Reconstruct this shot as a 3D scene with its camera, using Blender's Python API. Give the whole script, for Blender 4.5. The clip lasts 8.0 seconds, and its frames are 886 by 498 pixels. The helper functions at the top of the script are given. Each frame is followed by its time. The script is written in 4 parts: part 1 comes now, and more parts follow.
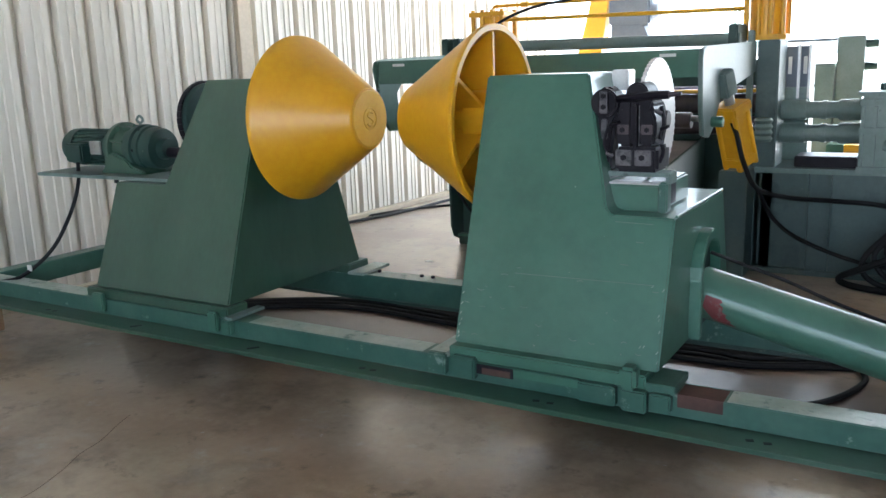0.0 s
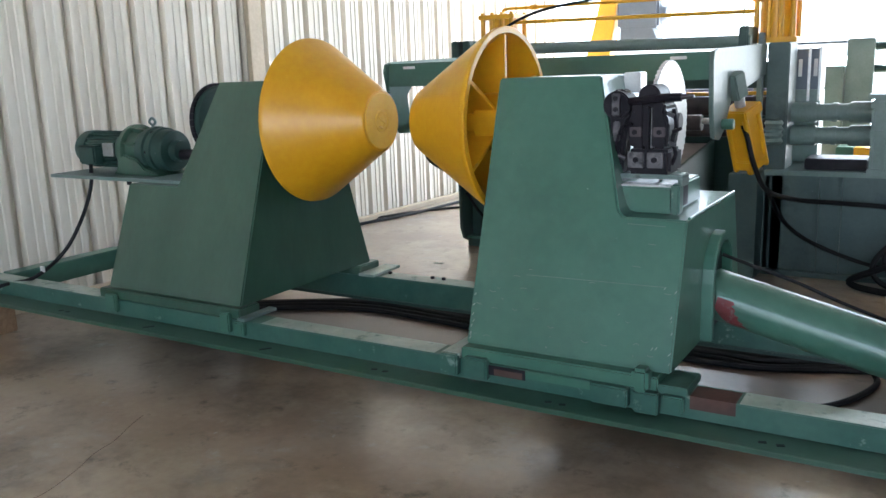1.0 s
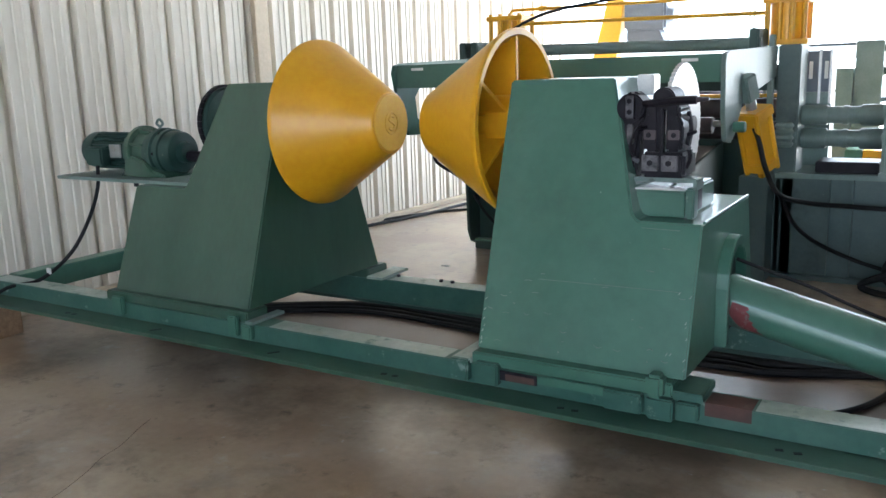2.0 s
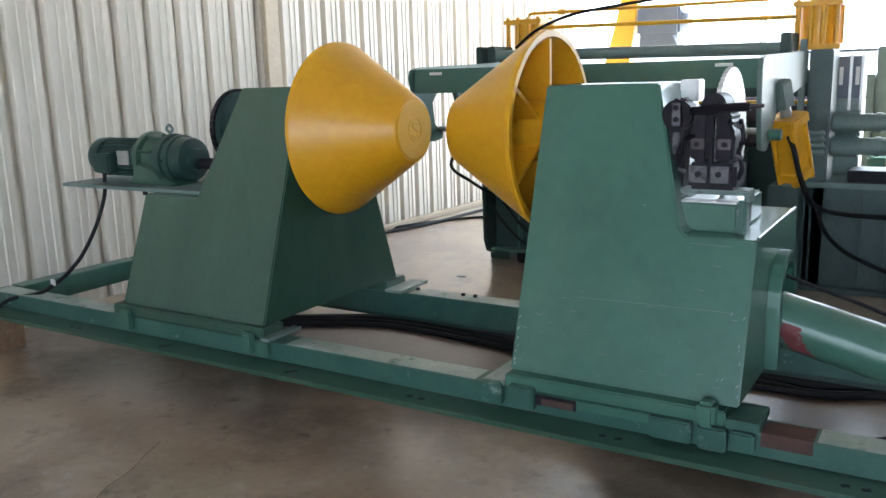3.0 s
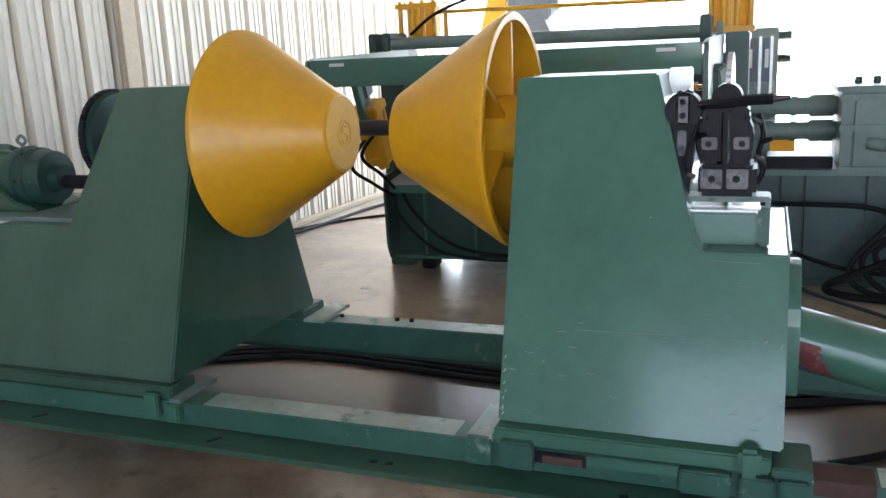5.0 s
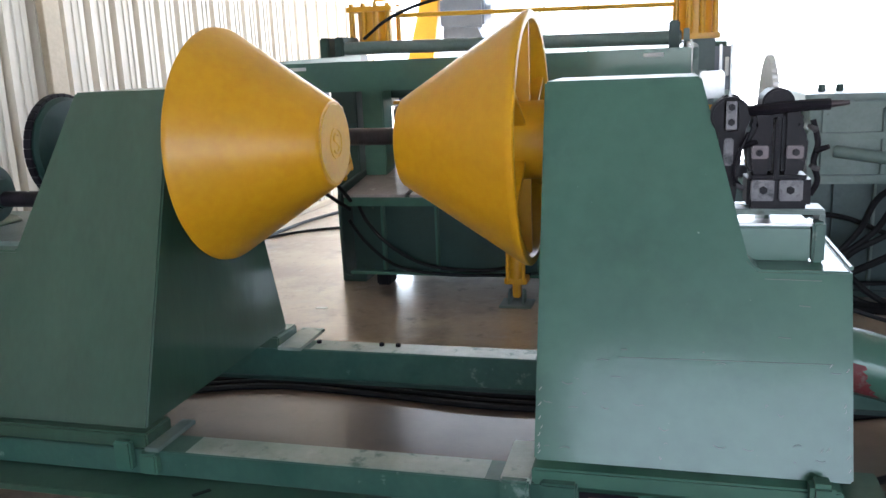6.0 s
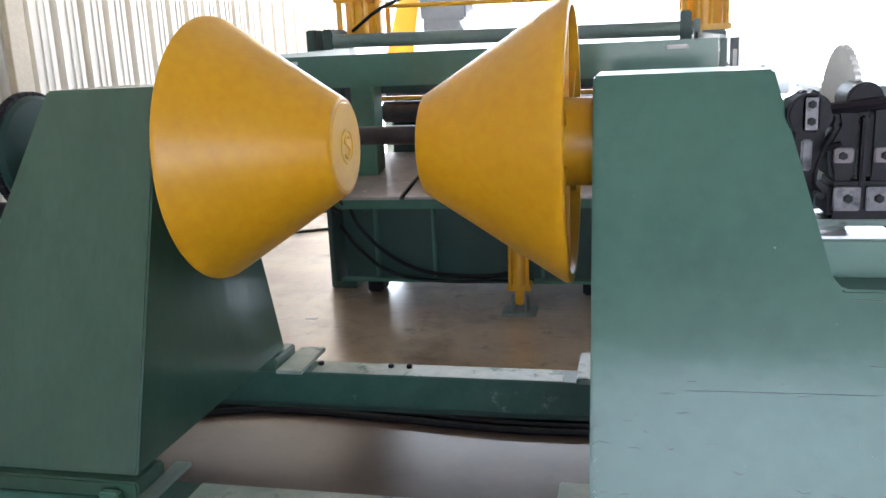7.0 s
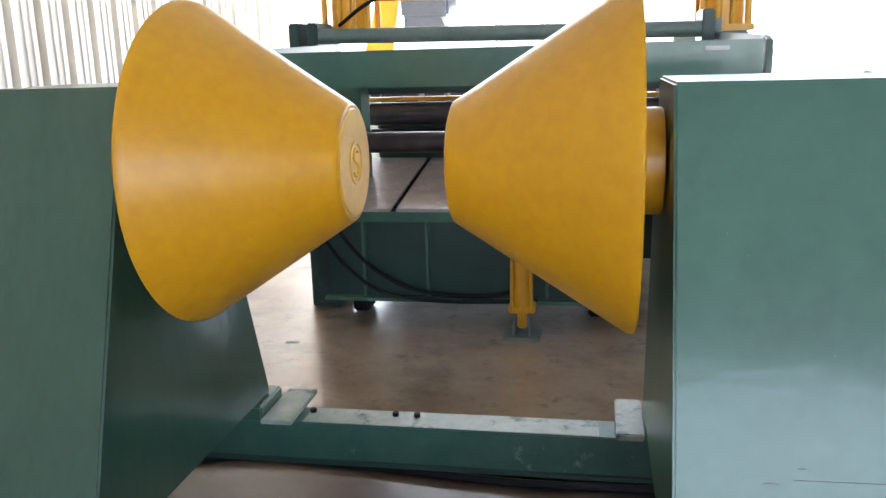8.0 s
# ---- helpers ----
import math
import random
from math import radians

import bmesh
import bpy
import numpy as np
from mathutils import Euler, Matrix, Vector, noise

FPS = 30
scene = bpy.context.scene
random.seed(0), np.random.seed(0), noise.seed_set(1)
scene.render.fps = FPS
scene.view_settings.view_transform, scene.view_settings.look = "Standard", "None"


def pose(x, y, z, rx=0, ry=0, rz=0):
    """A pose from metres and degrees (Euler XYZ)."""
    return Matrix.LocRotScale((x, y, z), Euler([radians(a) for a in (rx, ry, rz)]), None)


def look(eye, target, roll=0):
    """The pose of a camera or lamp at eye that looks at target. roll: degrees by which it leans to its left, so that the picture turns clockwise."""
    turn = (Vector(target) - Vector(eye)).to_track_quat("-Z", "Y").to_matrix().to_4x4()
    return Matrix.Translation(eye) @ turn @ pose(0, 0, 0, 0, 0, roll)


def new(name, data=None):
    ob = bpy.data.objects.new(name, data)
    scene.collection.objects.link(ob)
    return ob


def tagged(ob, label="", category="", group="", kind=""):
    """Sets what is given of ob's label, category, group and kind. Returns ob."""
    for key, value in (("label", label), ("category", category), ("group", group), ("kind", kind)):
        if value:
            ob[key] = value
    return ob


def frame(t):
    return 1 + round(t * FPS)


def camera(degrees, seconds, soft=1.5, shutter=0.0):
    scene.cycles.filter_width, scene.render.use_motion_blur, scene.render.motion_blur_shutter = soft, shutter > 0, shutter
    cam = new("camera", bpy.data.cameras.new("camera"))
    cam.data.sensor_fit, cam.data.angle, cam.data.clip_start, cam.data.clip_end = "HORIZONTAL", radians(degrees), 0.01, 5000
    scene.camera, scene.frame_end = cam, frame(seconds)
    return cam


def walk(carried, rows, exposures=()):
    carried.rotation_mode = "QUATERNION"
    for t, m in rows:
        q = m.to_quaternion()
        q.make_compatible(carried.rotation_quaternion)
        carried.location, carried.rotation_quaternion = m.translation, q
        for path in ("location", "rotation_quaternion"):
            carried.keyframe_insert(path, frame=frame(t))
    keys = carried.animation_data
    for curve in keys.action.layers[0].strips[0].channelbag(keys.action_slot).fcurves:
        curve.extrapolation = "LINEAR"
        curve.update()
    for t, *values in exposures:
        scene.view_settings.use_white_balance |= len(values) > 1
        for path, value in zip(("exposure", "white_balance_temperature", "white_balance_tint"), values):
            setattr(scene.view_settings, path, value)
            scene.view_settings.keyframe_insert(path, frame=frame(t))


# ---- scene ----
cam = camera(55.6, 8.0)
PATH = [
    (0, (-0.237, 0.587, 1.468), (-1.245, 2.261, 1.043), -2.0),
    (0.5, (-0.241, 0.569, 1.472), (-1.254, 2.24, 1.051), -2.0),
    (1, (-0.249, 0.564, 1.469), (-1.271, 2.231, 1.05), -2.0),
    (1.5, (-0.253, 0.561, 1.472), (-1.28, 2.225, 1.052), -2.0),
    (3, (-0.493, 0.691, 1.471), (-1.524, 2.356, 1.067), -1.7),
    (3.5, (-0.632, 0.767, 1.478), (-1.66, 2.435, 1.073), -1.7),
    (4, (-0.814, 0.837, 1.489), (-1.735, 2.564, 1.077), -2.1),
    (4.5, (-0.999, 0.894, 1.494), (-1.741, 2.702, 1.07), -2.7),
    (4.7, (-1.03, 0.953, 1.503), (-1.766, 2.759, 1.06), -2.9),
    (6, (-1.51, 1.187, 1.489), (-2.014, 3.073, 1.056), -2.4),
    (6.5, (-1.657, 1.274, 1.494), (-2.103, 3.172, 1.049), -2.8),
    (7, (-1.754, 1.451, 1.491), (-2.186, 3.352, 1.042), -2.6),
    (7.5, (-1.842, 1.658, 1.497), (-2.255, 3.562, 1.044), -2.1),
    (8, (-2.001, 1.863, 1.494), (-2.355, 3.778, 1.04), -1.7),
]
walk(cam, [(t, look(eye, target, roll)) for t, eye, target, roll in PATH], [(0, 4.19, 5550, 2), (4.7, 4.10, 5600, 3), (6.5, 4.12, 5700, 6), (7, 4.26, 5700, 6), (8, 4.36, 5680, 6)])


# ---- world, sun, exposure ----
world = bpy.data.worlds.new("world")
scene.world = world
world.use_nodes = True
wn = world.node_tree
sky = wn.nodes.new("ShaderNodeTexSky")
sky.sky_type = "NISHITA"
sky.sun_disc = False
sky.sun_elevation = radians(60)
sky.sun_rotation = radians(-30)
sky.air_density, sky.dust_density, sky.ozone_density = 0.45, 4.5, 0.6
haze = wn.nodes.new("ShaderNodeHueSaturation")
haze.inputs["Saturation"].default_value = 0.3
wn.links.new(sky.outputs[0], haze.inputs["Color"])
wn.links.new(haze.outputs[0], wn.nodes["Background"].inputs[0])
wn.nodes["Background"].inputs[1].default_value = 0.15
sun = new("sun", bpy.data.lights.new("sun", "SUN"))
sun.data.energy, sun.data.angle, sun.data.color = 3.0, radians(0.6), (1.0, 0.95, 0.88)
sun.matrix_world = look((0, 0, 20), (5.0, -8.66, 2.7))


# ---- materials ----
def material(name, colours, rough=(0.4, 0.55), metal=0.0, shine=0.5, scale=6.0, grain=60.0, bump=0.1, coat=0.0, spots=None, streak=(1, 1, 1), spread=0.2, tints=0.0, wave=0.0, coat_rough=0.12):
    """Paint, stone or metal: colours mixed by coarse noise, gloss by fine noise, relief, and chips or stains of another colour."""
    m = bpy.data.materials.new(name)
    m.use_nodes = True
    nt = m.node_tree
    b = nt.nodes["Principled BSDF"]
    tc = nt.nodes.new("ShaderNodeTexCoord")
    mp = nt.nodes.new("ShaderNodeMapping")
    mp.inputs["Scale"].default_value = streak
    nt.links.new(tc.outputs["Object"], mp.inputs[0])

    def noisy(s, detail=4.0, rough_=0.55):
        n = nt.nodes.new("ShaderNodeTexNoise")
        n.inputs["Scale"].default_value, n.inputs["Detail"].default_value, n.inputs["Roughness"].default_value = s, detail, rough_
        nt.links.new(mp.outputs[0], n.inputs["Vector"])
        return n.outputs["Fac"]

    def ramp(src, lo, hi, a, c):
        r = nt.nodes.new("ShaderNodeValToRGB")
        r.color_ramp.elements[0].position, r.color_ramp.elements[1].position = lo, hi
        r.color_ramp.elements[0].color, r.color_ramp.elements[1].color = a, c
        nt.links.new(src, r.inputs[0])
        return r.outputs[0]

    def mix(fac, a, c, mode="MIX"):
        x = nt.nodes.new("ShaderNodeMix")
        x.data_type, x.blend_type = "RGBA", mode
        for sock, v in ((x.inputs[0], fac), (x.inputs[6], a), (x.inputs[7], c)):
            if hasattr(v, "default_value"):
                nt.links.new(v, sock)
            else:
                sock.default_value = v
        return x.outputs[2]

    big, fine = noisy(scale), noisy(grain, 3.0)
    col = ramp(big, 0.5 - spread, 0.5 + spread, (*colours[0], 1), (*colours[1], 1))
    col = mix(0.12, col, ramp(fine, 0.3, 0.7, (0.25, 0.25, 0.25, 1), (0.8, 0.8, 0.8, 1)), "OVERLAY")
    if tints:
        info = nt.nodes.new("ShaderNodeObjectInfo")
        col = mix(tints, col, ramp(info.outputs["Random"], 0, 1, (0.2, 0.2, 0.2, 1), (0.8, 0.8, 0.8, 1)), "OVERLAY")
    if spots:
        for colour, s, lo, hi in (spots if isinstance(spots, list) else [spots]):
            col = mix(ramp(noisy(s, 6.0, 0.65), lo, hi, (0, 0, 0, 1), (1, 1, 1, 1)), col, (*colour, 1))
    nt.links.new(col, b.inputs["Base Color"])
    r = nt.nodes.new("ShaderNodeMapRange")
    r.inputs["To Min"].default_value, r.inputs["To Max"].default_value = rough
    nt.links.new(big, r.inputs["Value"])
    nt.links.new(r.outputs[0], b.inputs["Roughness"])
    b.inputs["Metallic"].default_value = metal
    b.inputs["Specular IOR Level"].default_value = shine
    b.inputs["Coat Weight"].default_value = coat
    b.inputs["Coat Roughness"].default_value = coat_rough
    b.inputs["Coat IOR"].default_value = 1.65
    bp = nt.nodes.new("ShaderNodeBump")
    bp.inputs["Strength"].default_value, bp.inputs["Distance"].default_value = bump, 0.004
    nt.links.new(fine, bp.inputs["Height"])
    if wave:
        wv = nt.nodes.new("ShaderNodeBump")
        wv.inputs["Strength"].default_value, wv.inputs["Distance"].default_value = wave, 0.02
        nt.links.new(noisy(4.0, 4.0, 0.65), wv.inputs["Height"])
        nt.links.new(wv.outputs[0], bp.inputs["Normal"])
    nt.links.new(bp.outputs[0], b.inputs["Normal"])
    if coat:
        nt.links.new(bp.outputs[0], b.inputs["Coat Normal"])
    return m


GREEN = material("green_paint", [(0.050, 0.136, 0.096), (0.074, 0.176, 0.126)], (0.32, 0.52), scale=2.2, grain=20, bump=0.10, coat=0.38, wave=0.07, spots=[((0.045, 0.112, 0.085), 3.1, 0.55, 0.80), ((0.30, 0.42, 0.36), 34, 0.71, 0.76)])
# darker and more olive than GREEN, mostly for the driven head
GREEN_OLIVE = material("olive_green_paint", [(0.026, 0.074, 0.048), (0.043, 0.100, 0.067)], (0.30, 0.46), scale=2.2, grain=26, bump=0.06, coat=0.6, spots=((0.03, 0.06, 0.045), 5, 0.60, 0.85), streak=(2, 2, 0.5), wave=0.06)
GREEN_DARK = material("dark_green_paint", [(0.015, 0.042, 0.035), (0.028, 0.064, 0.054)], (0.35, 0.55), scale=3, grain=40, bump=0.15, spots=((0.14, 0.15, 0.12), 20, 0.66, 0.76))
GREEN_WORN = material("worn_green_paint", [(0.030, 0.092, 0.070), (0.060, 0.132, 0.102)], (0.30, 0.5), scale=5, grain=45, bump=0.2, spots=((0.34, 0.42, 0.38), 11, 0.62, 0.76))
WORN_TOP = material("rubbed_pale_paint", [(0.26, 0.33, 0.29), (0.46, 0.51, 0.47)], (0.3, 0.5), scale=7, grain=50, bump=0.2, spots=[((0.08, 0.16, 0.125), 9, 0.56, 0.66), ((0.20, 0.15, 0.11), 16, 0.66, 0.74)])
GREEN_GREY = material("grey_green_paint", [(0.125, 0.18, 0.165), (0.20, 0.25, 0.235)], (0.35, 0.55), scale=4, grain=45, bump=0.15, spots=((0.09, 0.11, 0.10), 14, 0.64, 0.74))
GREEN_SLATE = material("slate_green_paint", [(0.052, 0.085, 0.082), (0.085, 0.122, 0.118)], (0.35, 0.55), scale=3, grain=40, bump=0.15, spots=[((0.03, 0.05, 0.05), 4.5, 0.55, 0.75), ((0.2, 0.23, 0.22), 20, 0.68, 0.78)])
YELLOW = material("yellow_paint", [(0.67, 0.325, 0.004), (0.75, 0.385, 0.008)], (0.34, 0.46), scale=1.8, grain=30, bump=0.07, coat=0.08, spots=((0.34, 0.22, 0.04), 26, 0.74, 0.80))
YELLOW_END = material("bright_yellow_paint", [(0.76, 0.44, 0.02), (0.82, 0.50, 0.05)], (0.3, 0.45), scale=9, grain=50, bump=0.12)
STEEL = material("ground_steel", [(0.42, 0.42, 0.43), (0.58, 0.57, 0.56)], (0.28, 0.45), 0.85, scale=8, grain=90, bump=0.08, spots=((0.25, 0.17, 0.12), 9, 0.62, 0.74))
PLATE = material("table_steel", [(0.30, 0.26, 0.26), (0.46, 0.41, 0.40)], (0.35, 0.55), 0.45, scale=7, grain=60, bump=0.1, spots=((0.62, 0.60, 0.60), 13, 0.60, 0.72))
DISC = material("disc_steel", [(0.62, 0.60, 0.60), (0.74, 0.72, 0.71)], (0.35, 0.5), 0.3, scale=9, grain=80, bump=0.06)
OILY = material("oily_steel", [(0.075, 0.07, 0.08), (0.16, 0.15, 0.16)], (0.3, 0.5), 0.3, scale=14, grain=70, bump=0.2, spots=((0.03, 0.03, 0.035), 18, 0.52, 0.64))
ROLLER = material("dark_roller_steel", [(0.055, 0.045, 0.05), (0.10, 0.08, 0.085)], (0.3, 0.45), 0.5, scale=9, grain=60, bump=0.1)
# oily iron parts; also the black of shaded hollows
BLACK = material("black_oily_iron_and_shade", [(0.008, 0.007, 0.011), (0.020, 0.017, 0.023)], (0.35, 0.55), 0.0, 0.16, scale=14, grain=60, bump=0.3, spots=((0.07, 0.065, 0.08), 24, 0.70, 0.78))
RUBBER = material("black_rubber", [(0.007, 0.007, 0.009), (0.014, 0.014, 0.016)], (0.45, 0.65), 0.0, 0.2, scale=10, grain=60, bump=0.1)
RED = material("red_primer", [(0.19, 0.030, 0.036), (0.13, 0.040, 0.040)], (0.5, 0.7), scale=10, grain=60, bump=0.2, spots=((0.2, 0.17, 0.15), 18, 0.58, 0.7))
RUST = material("rusty_steel", [(0.055, 0.024, 0.020), (0.115, 0.055, 0.045)], (0.6, 0.85), scale=9, grain=60, bump=0.3)
WOOD = material("packing_wood", [(0.22, 0.13, 0.07), (0.33, 0.21, 0.12)], (0.7, 0.9), scale=5, grain=70, bump=0.3, streak=(1, 8, 8))
FLOOR = material("worn_concrete", [(0.285, 0.200, 0.137), (0.445, 0.347, 0.260)], (0.22, 0.42), scale=1.1, grain=24, bump=0.10, coat=0.68, coat_rough=0.22, spots=[((0.46, 0.37, 0.27), 1.5, 0.50, 0.66), ((0.38, 0.335, 0.30), 2.6, 0.56, 0.80), ((0.11, 0.08, 0.06), 1.9, 0.52, 0.76), ((0.11, 0.085, 0.065), 7.0, 0.58, 0.74), ((0.46, 0.42, 0.39), 5.0, 0.60, 0.78), ((0.55, 0.52, 0.50), 19.0, 0.68, 0.75), ((0.07, 0.055, 0.045), 31.0, 0.72, 0.77)], spread=0.14)


def dark_patch(m, colour, centre, half, soft):
    """A broad patch with ragged soft edges, darker and less coated, on a floor material."""
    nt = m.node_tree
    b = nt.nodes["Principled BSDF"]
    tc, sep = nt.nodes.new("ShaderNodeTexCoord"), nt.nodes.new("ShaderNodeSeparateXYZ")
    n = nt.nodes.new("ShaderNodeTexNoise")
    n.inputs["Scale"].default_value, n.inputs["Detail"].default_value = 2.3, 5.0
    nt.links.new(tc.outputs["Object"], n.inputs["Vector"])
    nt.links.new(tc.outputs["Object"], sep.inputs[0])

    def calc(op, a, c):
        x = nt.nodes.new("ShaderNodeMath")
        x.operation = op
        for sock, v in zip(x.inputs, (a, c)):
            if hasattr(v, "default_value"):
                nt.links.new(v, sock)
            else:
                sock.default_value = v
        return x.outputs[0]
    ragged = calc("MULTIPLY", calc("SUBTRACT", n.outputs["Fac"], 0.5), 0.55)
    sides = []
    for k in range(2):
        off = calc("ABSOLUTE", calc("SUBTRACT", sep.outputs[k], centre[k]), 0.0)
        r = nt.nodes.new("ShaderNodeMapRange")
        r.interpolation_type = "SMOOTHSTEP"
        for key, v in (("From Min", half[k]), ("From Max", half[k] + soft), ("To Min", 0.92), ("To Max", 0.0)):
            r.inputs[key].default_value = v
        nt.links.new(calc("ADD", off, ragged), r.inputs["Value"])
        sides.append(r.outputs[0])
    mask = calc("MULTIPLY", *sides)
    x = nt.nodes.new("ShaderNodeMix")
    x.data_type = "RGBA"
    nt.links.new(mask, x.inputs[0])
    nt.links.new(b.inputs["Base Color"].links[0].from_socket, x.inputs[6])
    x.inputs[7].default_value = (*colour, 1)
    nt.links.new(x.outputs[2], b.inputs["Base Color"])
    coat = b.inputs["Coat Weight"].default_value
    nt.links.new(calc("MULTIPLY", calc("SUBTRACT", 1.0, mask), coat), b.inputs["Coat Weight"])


# darker brown, duller strip of floor along the rail bed
dark_patch(FLOOR, (0.085, 0.056, 0.042), (-1.7, 4.15), (2.5, 0.38), 0.30)
OUTSIDE = material("outdoor_concrete", [(0.42, 0.40, 0.38), (0.52, 0.50, 0.47)], (0.7, 0.9), scale=0.5, grain=12, bump=0.1)
SHEET = material("cream_sheet", [(0.66, 0.60, 0.51), (0.78, 0.73, 0.65)], (0.35, 0.5), scale=1.2, grain=30, bump=0.04, streak=(1, 1, 0.25), tints=0.10)
TAN = material("tan_column_paint", [(0.46, 0.38, 0.27), (0.55, 0.46, 0.34)], (0.4, 0.6), scale=3, grain=40, bump=0.06)
BLUE = material("blue_grey_paint", [(0.10, 0.12, 0.16), (0.15, 0.17, 0.21)], (0.4, 0.6), scale=3, grain=40, bump=0.08)
ROOFING = material("grey_roof_sheet", [(0.22, 0.22, 0.22), (0.30, 0.30, 0.29)], (0.5, 0.7), scale=1, grain=20, bump=0.05)
WHITE = material("white_paint", [(0.72, 0.72, 0.70), (0.80, 0.80, 0.78)], (0.4, 0.6), scale=3, grain=40, bump=0.05)

# ---- mesh tools ----
ORIGIN = {}


def thing(name, at, label, category, group="", kind=""):
    ob = new(name)
    ob.location = at
    ob.empty_display_size = 0.1
    ORIGIN[ob.name] = Vector(at)
    return tagged(ob, label, category, group, kind)


def finish(name, bm, mat, smooth=35, shift=None):
    if shift is not None:
        bmesh.ops.translate(bm, verts=bm.verts, vec=-shift)
    bmesh.ops.recalc_face_normals(bm, faces=bm.faces)
    me = bpy.data.meshes.new(name)
    bm.to_mesh(me)
    bm.free()
    me.materials.append(mat)
    if smooth:
        me.polygons.foreach_set("use_smooth", [True] * len(me.polygons))
        me.set_sharp_from_angle(angle=radians(smooth))
    ob = new(name, me)
    if smooth:
        ob.modifiers.new("even_shading", "WEIGHTED_NORMAL").keep_sharp = True
    return ob


def part(name, bm, mat, parent, label="", smooth=35):
    o = ORIGIN[parent.name]
    ob = finish(name, bm, mat, smooth, o)
    ORIGIN[ob.name] = o
    ob.parent = parent
    return tagged(ob, label)


def solo(name, bm, mat, label, category="", group="", kind="", smooth=35):
    ob = finish(name, bm, mat, smooth)
    ORIGIN[ob.name] = Vector((0, 0, 0))
    return tagged(ob, label, category, group, kind)


def soften(bm, edges, w, seg=2):
    if w > 0:
        bmesh.ops.bevel(bm, geom=list(edges), offset=w, segments=seg, affect="EDGES", clamp_overlap=True)


def box(x0, x1, y0, y1, z0, z1, w=0.004, bm=None, seg=2):
    one = bmesh.new()
    bmesh.ops.create_cube(one, size=1, matrix=Matrix.Translation(((x0 + x1) / 2, (y0 + y1) / 2, (z0 + z1) / 2)) @ Matrix.Diagonal((x1 - x0, y1 - y0, z1 - z0, 1)))
    soften(one, one.edges, w, seg)
    return merged(bm, one)


def merged(bm, one):
    if bm is None:
        return one
    me = bpy.data.meshes.new("tmp")
    one.to_mesh(me)
    one.free()
    bm.from_mesh(me)
    bpy.data.meshes.remove(me)
    return bm


def prism(pts, axis, a0, a1, w=0.004, bm=None):
    """A flat outline pushed along an axis. pts are the two other coordinates, in the order x, y, z."""
    one = bmesh.new()

    def at(p, a):
        return {"x": (a, *p), "y": (p[0], a, p[1]), "z": (*p, a)}[axis]
    lo, hi = [one.verts.new(at(p, a0)) for p in pts], [one.verts.new(at(p, a1)) for p in pts]
    one.faces.new(lo)
    one.faces.new(hi)
    for i in range(len(pts)):
        j = (i + 1) % len(pts)
        one.faces.new((lo[i], lo[j], hi[j], hi[i]))
    bmesh.ops.recalc_face_normals(one, faces=one.faces)
    soften(one, one.edges, w)
    return merged(bm, one)


def basis(way):
    return Vector(way).normalized().to_track_quat("Z", "Y").to_matrix().to_4x4()


def rod(p0, p1, r0, r1=None, seg=24, w=0.0, bm=None):
    p0, p1 = Vector(p0), Vector(p1)
    one = bmesh.new()
    bmesh.ops.create_cone(one, cap_ends=True, segments=seg, radius1=r0, radius2=r0 if r1 is None else r1, depth=(p1 - p0).length)
    if w:
        soften(one, [e for e in one.edges if any(len(f.verts) > 4 for f in e.link_faces)], w)
    bmesh.ops.transform(one, matrix=Matrix.Translation((p0 + p1) / 2) @ basis(p1 - p0), verts=one.verts)
    return merged(bm, one)


def lathe(profile, at, way=(1, 0, 0), seg=96, bm=None):
    """Turns an outline of (along, radius) about an axis through at."""
    one = bmesh.new()
    m = Matrix.Translation(at) @ basis(way)
    rings = []
    for a, r in profile:
        if r < 1e-5:
            rings.append([one.verts.new(m @ Vector((0, 0, a)))])
        else:
            rings.append([one.verts.new(m @ Vector((r * math.cos(2 * math.pi * i / seg), r * math.sin(2 * math.pi * i / seg), a))) for i in range(seg)])
    for p, q in zip(rings, rings[1:]):
        for i in range(seg):
            j = (i + 1) % seg
            if len(p) == 1 and len(q) == 1:
                continue
            if len(p) == 1:
                one.faces.new((p[0], q[j], q[i]))
            elif len(q) == 1:
                one.faces.new((p[i], p[j], q[0]))
            else:
                one.faces.new((p[i], p[j], q[j], q[i]))
    return merged(bm, one)


def hose(points, r, bm=None, seg=8, steps=7):
    """A round hose through the points."""
    p = [Vector(q) for q in points]
    p = [2 * p[0] - p[1]] + p + [2 * p[-1] - p[-2]]
    path = []
    for i in range(1, len(p) - 2):
        for k in range(steps):
            t = k / steps
            a, b, c, d = p[i - 1], p[i], p[i + 1], p[i + 2]
            path.append(0.5 * (2 * b + (c - a) * t + (2 * a - 5 * b + 4 * c - d) * t * t + (3 * b - a - 3 * c + d) * t ** 3))
    path.append(p[-2])
    one = bmesh.new()
    rings = []
    for i, q in enumerate(path):
        m = Matrix.Translation(q) @ basis(path[min(i + 1, len(path) - 1)] - path[max(i - 1, 0)])
        rings.append([one.verts.new(m @ Vector((r * math.cos(2 * math.pi * k / seg), r * math.sin(2 * math.pi * k / seg), 0))) for k in range(seg)])
    for u, v in zip(rings, rings[1:]):
        best = min(range(seg), key=lambda s: sum((u[k].co - v[(k + s) % seg].co).length for k in range(seg)))
        v[:] = v[best:] + v[:best]
        for k in range(seg):
            one.faces.new((u[k], u[(k + 1) % seg], v[(k + 1) % seg], v[k]))
    one.faces.new(rings[0])
    one.faces.new(rings[-1])
    return merged(bm, one)


